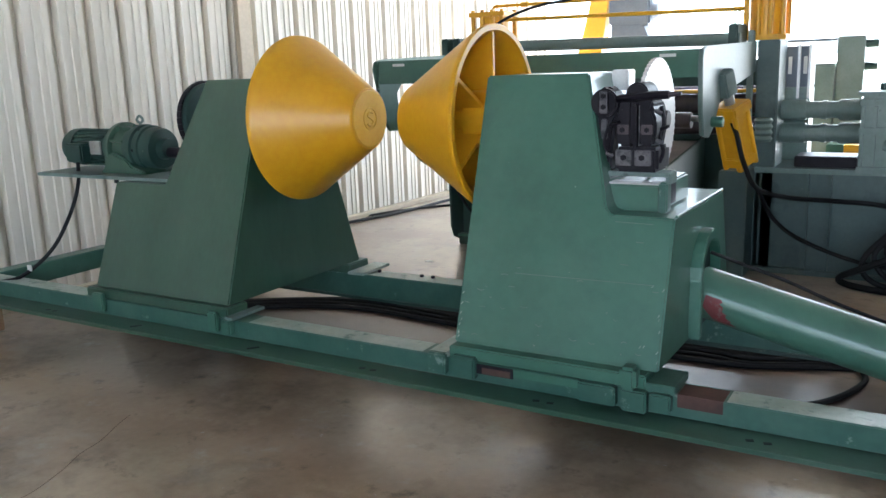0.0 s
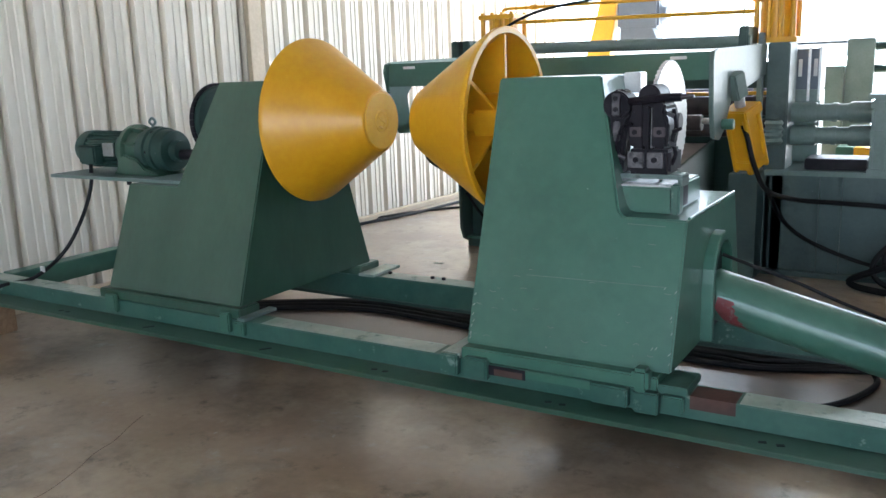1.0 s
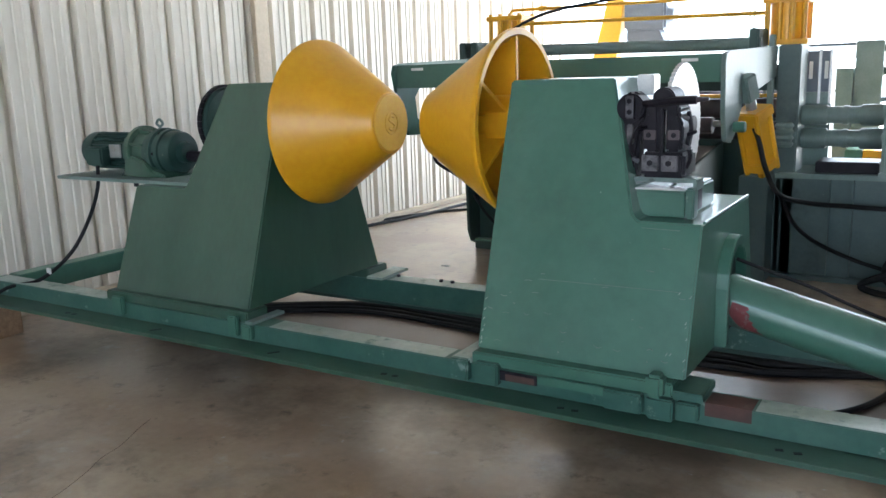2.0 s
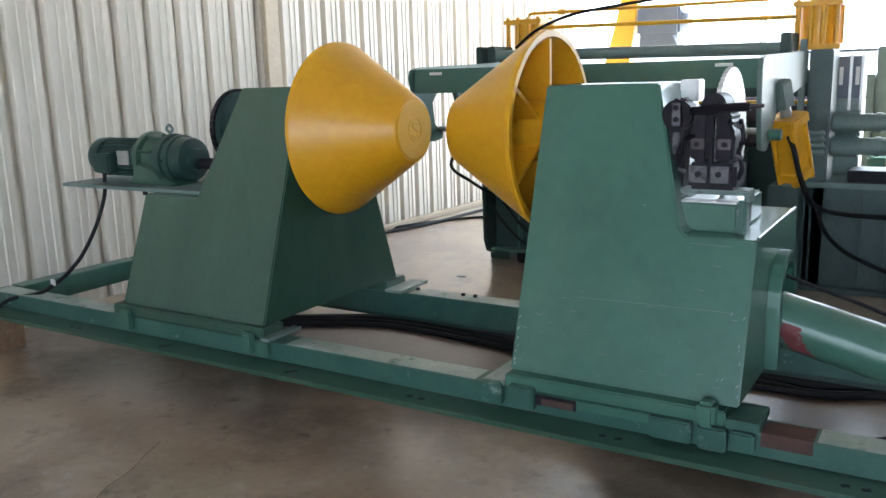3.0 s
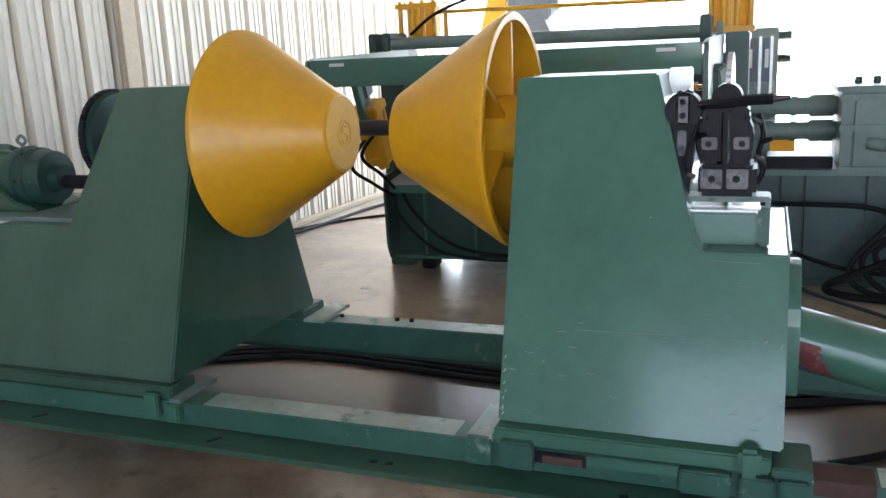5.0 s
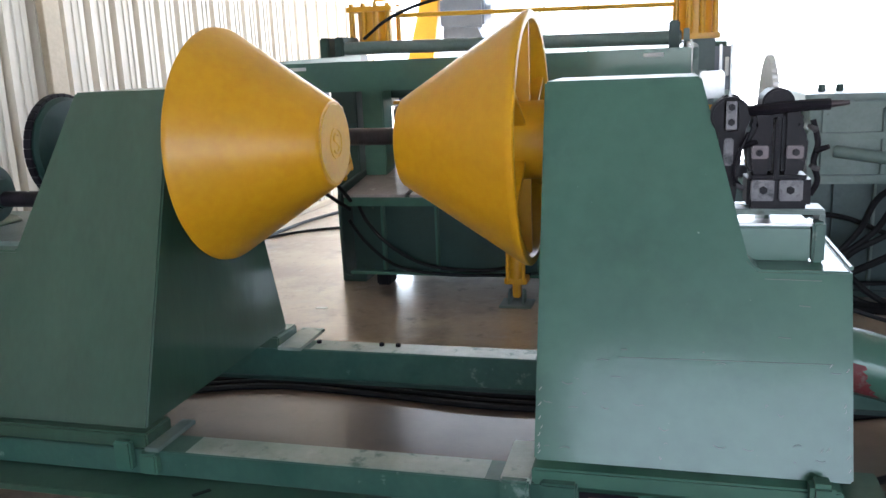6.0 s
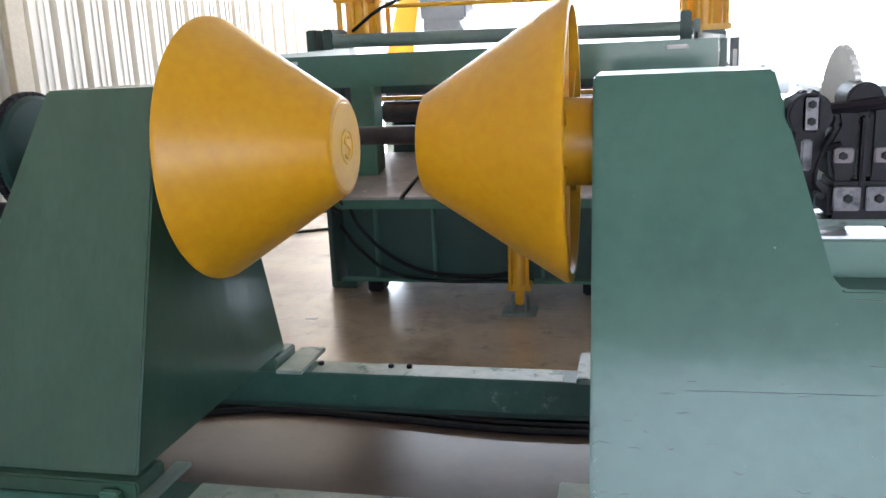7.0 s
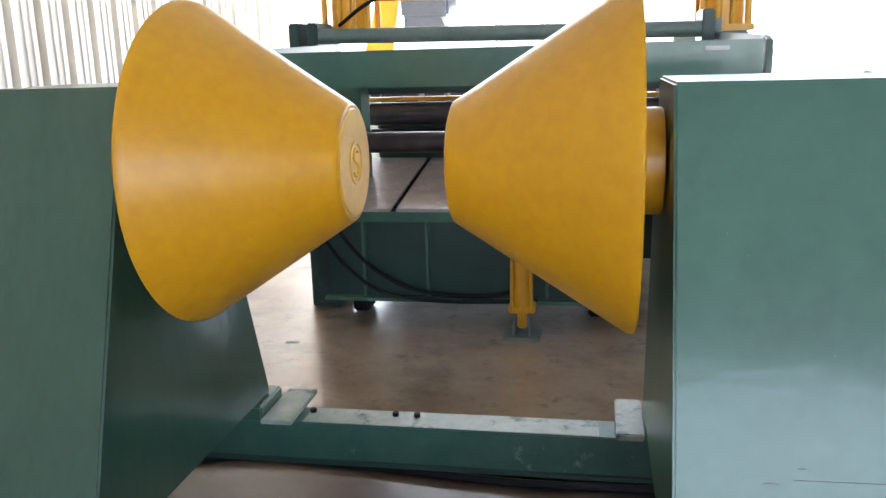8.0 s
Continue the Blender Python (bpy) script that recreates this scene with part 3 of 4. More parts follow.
# brake
part("shaft", rod((-1.50, AY, AZ), (-1.165, AY, AZ), 0.035, seg=24, w=0.003), ROLLER, head_r)
ring = []
for k in range(224):
    a = 2 * math.pi * k / 224
    r = 0.236 if k % 4 < 2 else 0.230
    ring.append((AY + r * math.cos(a), AZ + r * math.sin(a)))
part("brake_disc", prism(ring, "x", -1.222, -1.206, 0.0), DISC, head_r, "pale steel disc with toothed rim")
part("shaft_collar", rod((-1.26, AY, AZ), (-1.195, AY, AZ), 0.075, seg=32, w=0.004), BLACK, head_r)
part("bracket_box", prism([(3.59, 0.918), (3.985, 0.918), (3.985, 1.018), (3.59, 1.018)], "x", -1.365, -1.115, 0.008), GREEN, head_r, "green welded bracket box")
# the box is solid; this black plate paints a shaded hollow on its end
part("bracket_mouth", box(-1.1145, -1.109, 3.63, 3.78, 0.93, 1.006, 0.002), BLACK, head_r, "black plate standing for the shaded open end of the bracket box")
part("bracket_lip", box(-1.118, -1.085, 3.575, 3.63, 0.918, 1.03, 0.006), GREEN_WORN, head_r)
br = part("caliper_bracket", box(-1.325, -1.085, 3.60, 3.70, 1.045, 1.062, 0.004), GREEN_GREY, head_r, "pale U-shaped caliper bracket")
for x in (-1.325, -1.10):
    part("bracket_leg", box(x, x + 0.016, 3.60, 3.70, 1.018, 1.05, 0.003), GREEN_GREY, br)
part("bracket_foot", box(-1.32, -1.10, 3.585, 3.66, 1.0175, 1.024, 0.002), STEEL, br)
ca = part("caliper", box(-1.288, -1.125, 3.585, 3.74, 1.063, 1.155, 0.012), BLACK, head_r, "black oily disc-brake caliper")
for sx, x in ((-1, -1.214), (1, -1.214)):
    jaw = [(x + sx * 0.012, 1.155), (x + sx * 0.066, 1.155), (x + sx * 0.075, 1.19), (x + sx * 0.078, 1.25), (x + sx * 0.060, 1.29), (x + sx * 0.066, 1.32), (x + sx * 0.05, 1.338), (x + sx * 0.012, 1.338)]
    part("caliper_jaw", prism(jaw if sx > 0 else jaw[::-1], "y", 3.60, 3.74, 0.010), BLACK, ca)
    part("pad_plate", box(x + sx * 0.036 - 0.030, x + sx * 0.036 + 0.030, 3.572, 3.586, 1.088, 1.145, 0.003), OILY, ca, "bare steel pad plate")
    part("pad_bolt", hexbolt((x + sx * 0.034, 3.573, 1.118), (0, -1, 0), 0.011, 0.010), BLACK, ca)
    part("jaw_plate", box(x + sx * 0.044 - 0.022, x + sx * 0.044 + 0.022, 3.59, 3.601, 1.20, 1.235, 0.003), ROLLER, ca)
    part("jaw_bolt", hexbolt((x + sx * 0.046, 3.591, 1.217), (0, -1, 0), 0.010, 0.009), BLACK, ca)
part("caliper_spine", box(-1.221, -1.207, 3.588, 3.618, 1.10, 1.31, 0.004), BLACK, ca)
part("caliper_crown", rod((-1.214, 3.61, 1.345), (-1.214, 3.74, 1.345), 0.042, seg=24, w=0.006), BLACK, ca)
part("caliper_arm", hose([(-1.30, 3.62, 1.325), (-1.24, 3.60, 1.332), (-1.16, 3.59, 1.34), (-1.09, 3.59, 1.342)], 0.015), BLACK, ca, "bent black lever")
part("grease_nipple", rod((-1.10, 3.59, 1.342), (-1.045, 3.585, 1.346), 0.011, 0.006), ROLLER, ca)
part("spring", hose([(-1.125, 3.62, 1.30), (-1.112, 3.61, 1.24), (-1.122, 3.60, 1.19), (-1.110, 3.60, 1.14), (-1.125, 3.61, 1.10)], 0.008), BLACK, ca)
bp = part("bearing_arm", prism([(-1.375, 1.02), (-1.32, 1.02), (-1.305, 1.18), (-1.29, 1.30), (-1.30, 1.36), (-1.335, 1.378), (-1.365, 1.36), (-1.375, 1.30)], "y", 3.62, 3.70, 0.012), BLACK, head_r, "black cast lever arm beside the caliper")
part("arm_bearing", rod((-1.335, 3.60, 1.315), (-1.335, 3.70, 1.315), 0.052, seg=32, w=0.006), BLACK, bp, "round black bearing end")
part("arm_plate", box(-1.352, -1.315, 3.592, 3.601, 1.275, 1.36, 0.006), OILY, bp, "oily steel cheek plate")
part("arm_plate", box(-1.35, -1.325, 3.609, 3.621, 1.18, 1.255, 0.004), OILY, bp)
part("arm_bolt", hexbolt((-1.334, 3.593, 1.30), (0, -1, 0), 0.010, 0.009), BLACK, bp)
part("arm_bolt", hexbolt((-1.334, 3.593, 1.34), (0, -1, 0), 0.010, 0.009), BLACK, bp)
for k, (x, z) in enumerate(((-1.30, 1.12), (-1.118, 1.22), (-1.112, 1.17), (-1.298, 1.235), (-1.12, 1.275))):
    part("fitting", rod((x, 3.60, z), (x + (0.03 if k % 2 else -0.02), 3.585, z + 0.012), 0.009, 0.006, seg=10), BLACK if k % 2 else OILY, ca, "small hydraulic fitting")
part("brake_line", hose([(-1.30, 3.60, 1.12), (-1.325, 3.58, 1.16), (-1.312, 3.575, 1.22), (-1.29, 3.59, 1.27)], 0.005), BLACK, ca, "thin black brake line")
part("top_label", box(-1.405, -1.335, 3.88, 3.96, 1.35, 1.43, 0.004), STEEL, head_r, "bright scratched metal cover")
def arch(y0, y1, top, n=10):
    """Upright sides with a half-round head."""
    c, r = (y0 + y1) / 2, (y1 - y0) / 2
    return [(y0, 0.412)] + [(c - r * math.cos(math.pi * k / n), top - r + r * math.sin(math.pi * k / n)) for k in range(n + 1)] + [(y1, 0.412)]


part("arch_frame", prism(arch(3.705, 4.055, 0.815) + arch(3.745, 4.015, 0.775)[::-1], "x", -1.031, -0.985, 0.004), GREEN, head_r, "arched collar round the ram opening")
# no real hole: a thin black plate gives the shade within the arch
part("arch_mouth", prism(arch(3.745, 4.015, 0.775), "x", -1.031, -1.0265, 0.0), BLACK, head_r, "flat black plate standing for the shaded inside of the opening")
TUBE0, TUBE1 = Vector((-1.03, 3.86, 0.568)), Vector((0.80, 3.88, 0.115))
tb = part("ram_tube", rod(TUBE0, TUBE1, 0.100, 0.097, seg=48, w=0.006), GREEN, head_r, "thick glossy green slanting tube")
u = (TUBE1 - TUBE0).normalized()
side_v = u.cross(Vector((0, 0, 1))).normalized()
up_v = side_v.cross(u).normalized()
bm = bmesh.new()
strips = []
for k in range(13):
    f = k / 12
    a = radians(12 - 62 * f)
    s0, s1 = 0.045 + 0.050 * max(0.0, f - 0.45) * 2, 0.105 + 0.075 * f ** 1.5 + 0.008 * math.sin(k * 2.3)
    row = []
    for d in (s0, (s0 + s1) / 2, s1):
        rr = 0.1006 - 0.003 * d / (TUBE1 - TUBE0).length
        row.append(bm.verts.new(TUBE0 + u * d + (side_v * math.cos(a) + up_v * math.sin(a)) * rr))
    strips.append(row)
for p, q in zip(strips, strips[1:]):
    for k in range(2):
        bm.faces.new((p[k], p[k + 1], q[k + 1], q[k]))
part("red_patch", bm, RED, tb, "patch of red primer on the tube")
part("tube_foot", box(0.62, 1.0, 3.72, 4.04, 0.0, 0.04, 0.008), GREEN_DARK, head_r)
part("air_line", hose([(-1.0, 3.90, 0.715), (-0.87, 3.93, 0.665), (-0.72, 3.96, 0.61), (-0.50, 3.985, 0.52), (-0.1, 3.99, 0.40)], 0.007), RUBBER, head_r, "thin black air line")


# ---- straightening machine behind the uncoiler ----
def table_z(y):
    return 0.685 + (y - 6.2) * 0.14


table = thing("entry_table", (-2.5, 6.6, 0), "dark green entry table with sloping bare steel top plates", "machine table")
TX0, TX1 = -3.50, -1.87
for name, x0, x1 in (("top_plate", TX0, -3.085), ("top_plate", -3.055, -2.35), ("top_plate", -2.33, TX1)):
    part(name, prism([(6.20, table_z(6.20)), (7.25, table_z(7.25)), (7.25, table_z(7.25) - 0.018), (6.20, table_z(6.20) - 0.018)], "x", x0, x1, 0.003), PLATE, table, "scuffed bare steel top plate")
# solid black fill: the table's shaded inside is put into its colour
part("under_box", prism([(6.33, table_z(6.33) - 0.03), (7.25, table_z(7.25) - 0.03), (7.25, 0.2), (6.33, 0.2)], "x", TX0 + 0.03, TX1 - 0.03, 0.002), BLACK, table, "black box standing for the shade under the top plates")
part("front_edge", box(TX0, TX1, 6.205, 6.235, table_z(6.2) - 0.075, table_z(6.2) - 0.02, 0.004), GREEN, table)
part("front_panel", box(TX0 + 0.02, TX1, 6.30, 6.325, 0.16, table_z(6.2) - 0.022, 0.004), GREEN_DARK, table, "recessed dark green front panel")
for x in (-3.26, -2.90, -2.25, -1.95):
    part("stiffener", box(x - 0.008, x + 0.008, 6.24, 6.299, 0.18, 0.60, 0.003), GREEN, table)
part("bottom_angle", box(TX0, TX1, 6.24, 6.30, 0.15, 0.17, 0.004), GREEN, table)
for x in (TX0 - 0.022, TX1 + 0.002):
    part("side_plate", prism([(6.20, 0.73), (6.18, 0.62), (6.19, 0.24), (6.23, 0.15), (6.30, 0.12), (6.42, 0.14), (6.46, 0.16), (7.3, 0.16), (7.3, 0.86)], "x", x - 0.012, x + 0.012, 0.004), GREEN_DARK, table, "dark green rounded side plate")
for x in (-3.37, -1.98):
    part("foot", box(x - 0.05, x + 0.05, 6.52, 6.68, 0.0, 0.15, 0.012), BLACK, table, "dark foot under the table")
part("hanging_hose", hose([(-3.42, 6.22, 0.66), (-3.36, 6.24, 0.50), (-3.18, 6.22, 0.33), (-2.95, 6.23, 0.22), (-2.6, 6.25, 0.19), (-2.35, 6.24, 0.24)], 0.012), RUBBER, table, "black hose looped along the panel")
part("hanging_hose", hose([(-3.47, 6.2, 0.52), (-3.36, 6.22, 0.36), (-3.15, 6.22, 0.21), (-2.8, 6.22, 0.165), (-2.3, 6.25, 0.17)], 0.011), RUBBER, table)

jack = thing("hydraulic_jack", (-2.375, 6.13, 0), "yellow hydraulic cylinder standing on a small green foot plate", "jack")
part("foot_plate", box(-2.475, -2.275, 6.07, 6.25, 0.0, 0.016, 0.003), GREEN_GREY, jack)
for x in (-2.425, -2.338):
    part("clevis", prism([(6.10, 0.016), (6.22, 0.016), (6.20, 0.085), (6.16, 0.105), (6.12, 0.085)], "x", x, x + 0.014, 0.003), GREEN_GREY, jack)
part("rod_end", box(-2.40, -2.35, 6.13, 6.19, 0.05, 0.15, 0.008), YELLOW, jack)
part("barrel", rod((-2.375, 6.16, 0.15), (-2.375, 6.20, 0.60), 0.052, seg=32, w=0.004), YELLOW, jack, "yellow cylinder barrel")
for x in (-2.435, -2.335):
    part("tie_rod", rod((x + 0.01, 6.115, 0.15), (x + 0.01, 6.155, 0.60), 0.011, seg=12), YELLOW, jack)
part("barrel_end", box(-2.445, -2.305, 6.11, 6.23, 0.14, 0.18, 0.006), YELLOW, jack)

# posts, bars and the yellow cylinders
frame_ = thing("leveller_frame", (-2.45, 6.75, 0), "green leveller frame with tall posts and cross bars", "leveller")
for x0, x1 in ((-3.70, -3.52), (-1.36, -1.22)):
    part("post", box(x0, x1, 6.60, 6.90, 0.0, 1.565, 0.008), GREEN_DARK if x0 < -3 else GREEN_SLATE, frame_, "upright post")
part("guide_rail", box(-1.405, -1.370, 6.50, 6.56, 0.70, 1.63, 0.005), GREEN_GREY, frame_, "bare steel guide bar")
part("inner_post", box(-3.50, -3.35, 6.66, 6.86, 0.55, 1.50, 0.008), GREEN, frame_)
part("cross_bar", rod((-3.52, 6.35, 1.60), (-1.42, 6.35, 1.575), 0.040, seg=24, w=0.003), GREEN_GREY, frame_, "long grey tie bar")
for x in (-3.60, -3.50, -1.46):
    part("bar_lug", box(x - 0.03, x + 0.03, 6.30, 6.60, 1.50, 1.67, 0.008), GREEN_DARK, frame_)
part("rear_beam", box(-3.42, -1.36, 6.90, 7.00, 1.26, 1.44, 0.008), GREEN_DARK, frame_)
part("tie_pipe", rod((-3.30, 6.75, 1.915), (-1.30, 6.75, 1.90), 0.012, seg=12), YELLOW, frame_, "thin yellow pipe")
part("tie_pipe", rod((-3.24, 6.62, 1.80), (-1.46, 6.62, 1.775), 0.014, seg=12), YELLOW, frame_, "thin yellow pipe")
part("pipe_bend", hose([(-3.40, 6.75, 1.87), (-3.40, 6.75, 1.905), (-3.37, 6.75, 1.915), (-3.28, 6.75, 1.915)], 0.012), YELLOW, frame_)
part("pipe_union", rod((-3.16, 6.75, 1.915), (-3.10, 6.75, 1.915), 0.020, seg=6), YELLOW, frame_)
part("oil_hose", hose([(-3.42, 6.55, 1.66), (-3.22, 6.5, 1.78), (-2.95, 6.5, 1.87), (-2.6, 6.55, 1.92), (-2.3, 6.6, 1.95)], 0.011), RUBBER, frame_, "dark curved hydraulic hose")
for z, r, mat in ((1.115, 0.075, ROLLER), (0.95, 0.07, ROLLER)):
    part("roller", rod((-3.46, 7.28, z), (-1.40, 7.28, z), r, seg=40, w=0.004), mat, frame_, "dark steel feed roller")
part("roller_guard", box(-3.46, -1.40, 7.22, 7.30, 1.20, 1.225, 0.004), YELLOW, frame_, "yellow strip over the rollers")
part("roller_guard", box(-2.95, -1.40, 7.7, 7.78, 1.25, 1.285, 0.004), YELLOW, frame_)
part("roller_bank", box(-3.46, -1.42, 7.45, 8.3, 0.12, 1.15, 0.01), GREEN_DARK, frame_, "dark green roller housing")
for k in range(4):
    part("roller", rod((-3.44, 7.55 + 0.2 * k, 1.19), (-1.44, 7.55 + 0.2 * k, 1.19), 0.05, seg=24), ROLLER, frame_)
for x in (-3.16, -2.98, -1.6):
    part("adjuster", rod((x, 7.5, 1.16), (x, 7.5, 1.36), 0.022, seg=16), STEEL, frame_)
part("white_cover", box(-3.70, -3.05, 7.86, 8.05, 1.152, 1.33, 0.012), WHITE, frame_, "pale cover over the rear rollers")
for x in (-3.56, -3.30):
    part("cover_knob", rod((x, 7.85, 1.22), (x, 7.80, 1.22), 0.035, seg=16, w=0.004), BLUE, frame_)


def press_cylinder(x0, x1):
    cyl = thing("press_cylinder", ((x0 + x1) / 2, 6.75, 1.566), "yellow tie-rod hydraulic cylinder on top of a green post", "cylinder", "press cylinders")
    part("lower_flange", box(x0, x1, 6.62, 6.90, 1.566, 1.60, 0.005), YELLOW, cyl)
    part("upper_flange", box(x0, x1, 6.62, 6.90, 1.835, 1.87, 0.005), YELLOW, cyl)
    part("barrel", rod(((x0 + x1) / 2, 6.76, 1.60), ((x0 + x1) / 2, 6.76, 1.835), 0.115, seg=40), YELLOW, cyl)
    for k in range(4):
        x = x0 + 0.03 + (x1 - x0 - 0.06) * k / 3
        for yy in (6.645, 6.875):
            part("tie_rod", rod((x, yy, 1.60), (x, yy, 1.835), 0.018, seg=12), YELLOW, cyl)
            part("nut", hexbolt((x, yy, 1.87), (0, 0, 1), 0.016, 0.018), YELLOW, cyl)


press_cylinder(-3.56, -3.25)
press_cylinder(-1.48, -1.19)

# hold-down arm
arm = thing("hold_down_arm", (-2.43, 5.9, 1.40), "green swing arm with cross beam and dark pressing roller", "swing arm")
part("cross_beam", box(-3.46, -1.395, 5.20, 5.225, 1.365, 1.512, 0.004), GREEN, arm, "flat green cross beam")
part("beam_flange", box(-3.46, -1.395, 5.228, 5.32, 1.500, 1.512, 0.003), GREEN, arm)
side = [(5.17, 1.46), (5.19, 1.51), (5.26, 1.525), (6.60, 1.56), (6.60, 1.40), (6.05, 1.38), (5.69, 1.39), (5.50, 1.375), (5.42, 1.30), (5.44, 1.16), (5.545, 1.10), (5.54, 1.06), (5.45, 1.045), (5.33, 1.05), (5.29, 1.09), (5.22, 1.28)]
part("side_arm", prism(side, "x", -3.49, -3.465, 0.004), GREEN, arm, "curved green side plate")
part("side_arm", prism([(5.17, 1.46), (5.19, 1.51), (5.26, 1.525), (6.60, 1.56), (6.60, 1.36), (5.62, 1.25), (5.46, 1.08), (5.36, 1.03), (5.24, 1.05), (5.19, 1.20)], "x", -1.39, -1.365, 0.004), GREEN_GREY, arm, "pale grey-green side plate with rounded nose")
# the beam is uncut: white plates paint the daylight of its slots
for x in (-3.30, -1.56):
    part("beam_slot", box(x - 0.045, x + 0.045, 5.195, 5.201, 1.475, 1.492, 0.002), WHITE, arm, "white plate standing for daylight through a slot in the beam")
part("press_roller", rod((-3.34, 5.50, 1.115), (-1.50, 5.50, 1.115), 0.046, seg=32, w=0.003), ROLLER, arm, "dark steel pressing roller")
part("roller_shaft", rod((-3.47, 5.50, 1.125), (-1.37, 5.50, 1.125), 0.018, seg=20), STEEL, arm)
part("pivot_stub", rod((-1.365, 5.40, 1.115), (-1.30, 5.40, 1.115), 0.03, seg=24, w=0.003), GREEN, arm)
part("arm_link", prism([(5.62, 1.36), (5.70, 1.36), (5.80, 1.12), (5.73, 1.10)], "x", -3.44, -3.40, 0.006), GREEN, arm)


def ram(x, y0, y1, z0, z1, tilt=0.0):
    r = thing("lift_cylinder", (x, y0, z0), "yellow square-ended hydraulic cylinder leaning on the swing arm", "cylinder", "lift cylinders")
    m = Matrix.Translation((x, (y0 + y1) / 2, (z0 + z1) / 2)) @ basis((tilt, y1 - y0, z1 - z0))
    h = math.hypot(y1 - y0, z1 - z0) / 2

    def put(name, bm, mat, label=""):
        bmesh.ops.transform(bm, matrix=m, verts=bm.verts)
        part(name, bm, mat, r, label)
    put("barrel", box(-0.062, 0.062, -0.062, 0.062, -h, h, 0.012), YELLOW)
    put("upper_block", box(-0.085, 0.085, -0.085, 0.085, h - 0.06, h, 0.008), YELLOW)
    put("lower_block", box(-0.075, 0.075, -0.075, 0.075, -h, -h + 0.06, 0.008), YELLOW)
    for sx in (-1, 1):
        for sy in (-1, 1):
            put("tie_rod", rod((sx * 0.06, sy * 0.06, -h), (sx * 0.06, sy * 0.06, h), 0.017, seg=12), YELLOW)
            put("nut", hexbolt((sx * 0.06, sy * 0.06, -h - 0.014), (0, 0, 1), 0.015, 0.014), YELLOW)
    put("lug", box(-0.02, 0.02, -0.03, 0.03, -h - 0.05, -h, 0.008), YELLOW)
    put("piston_rod", rod((0, 0, h), (0, 0, h + 0.09), 0.03, seg=24), STEEL, "bright piston rod")
    put("fork", box(-0.035, 0.035, -0.05, 0.05, h + 0.05, h + 0.20, 0.008), GREEN_GREY)
    return r


ram(-1.30, 5.78, 5.66, 0.84, 1.20, -0.05)
ram(-3.42, 5.95, 5.80, 0.86, 1.24)
solo("hydraulic_hose", hose([(-1.36, 5.70, 1.16), (-1.28, 5.62, 1.05), (-1.23, 5.64, 0.86), (-1.17, 5.75, 0.70), (-1.05, 6.1, 0.60), (-0.8, 6.35, 0.55), (-0.5, 6.4, 0.52), (-0.2, 6.4, 0.40), (0.2, 6.3, 0.30)], 0.015), RUBBER, "black hydraulic hose sagging past the green base", "hose")
solo("hydraulic_hose", hose([(-1.17, 5.75, 0.70), (-1.12, 6.1, 0.45), (-0.95, 6.3, 0.28), (-0.6, 6.38, 0.15), (-0.2, 6.4, 0.13), (0.3, 6.35, 0.2)], 0.013), RUBBER, "black hydraulic hose sagging past the green base", "hose")
solo("hydraulic_hose", hose([(-3.38, 5.85, 1.08), (-3.46, 5.75, 0.92), (-3.40, 5.9, 0.78), (-3.42, 6.12, 0.66)], 0.012), RUBBER, "short black hose below the yellow cylinder", "hose")
solo("hydraulic_hose", hose([(-3.46, 5.85, 1.04), (-3.52, 5.72, 0.86), (-3.46, 5.9, 0.72), (-3.44, 6.15, 0.60)], 0.012), RUBBER, "short black hose below the yellow cylinder", "hose")

# drive side: base, spindles, gearbox
base = thing("drive_unit", (-0.2, 6.9, 0), "dark green ribbed machine base beside the leveller", "machine base")
part("front_panel", box(-1.30, 1.6, 6.60, 6.63, 0.03, 0.69, 0.004), GREEN_SLATE, base)
part("top_rail", box(-1.34, 1.6, 6.55, 7.35, 0.69, 0.725, 0.004), GREEN_GREY, base, "worn pale top rail")
part("skid", box(-1.34, 1.6, 6.55, 6.70, 0.0, 0.035, 0.004), GREEN_SLATE, base)
part("end_panel", box(-1.34, -1.305, 6.60, 7.35, 0.03, 0.688, 0.004), GREEN_SLATE, base)
for x in (-1.0, -0.86, -0.52, -0.30, 0.1, 0.5, 0.9):
    part("rib", box(x - 0.008, x + 0.008, 6.56, 6.60, 0.04, 0.688, 0.003), GREEN_SLATE if int(x * 100) % 3 else GREEN_GREY, base)
part("side_block", box(-1.53, -1.345, 6.35, 6.75, 0.0, 0.72, 0.006), GREEN_SLATE, base)

gear = thing("gearbox", (-0.1, 6.9, 0.726), "grey-green welded gearbox with ribbed panels", "gearbox")
part("housing", box(-0.70, 1.4, 6.46, 7.2, 0.727, 1.195, 0.008), GREEN_GREY, gear)
part("lid", box(-0.73, 1.42, 6.43, 7.22, 1.196, 1.225, 0.006), GREEN_GREY, gear)
for z in (0.74, 0.985, 1.16):
    part("flange", box(-0.71, 1.41, 6.425, 6.459, z - 0.02, z + 0.02, 0.004), GREEN_GREY, gear)
for x in (-0.69, -0.62, -0.30, 0.05, 0.4):
    part("rib", box(x - 0.01, x + 0.01, 6.43, 6.459, 0.762, 1.138, 0.003), GREEN_GREY, gear)
part("drain_pipe", rod((-0.56, 6.44, 0.90), (-0.15, 6.36, 0.84), 0.035, seg=24, w=0.005), GREEN_GREY, gear, "stub of grey pipe")
for x in (-0.60, -0.50, 0.1):
    part("breather", rod((x, 6.7, 1.226), (x, 6.7, 1.27), 0.022, seg=16, w=0.004), GREEN_DARK, gear)
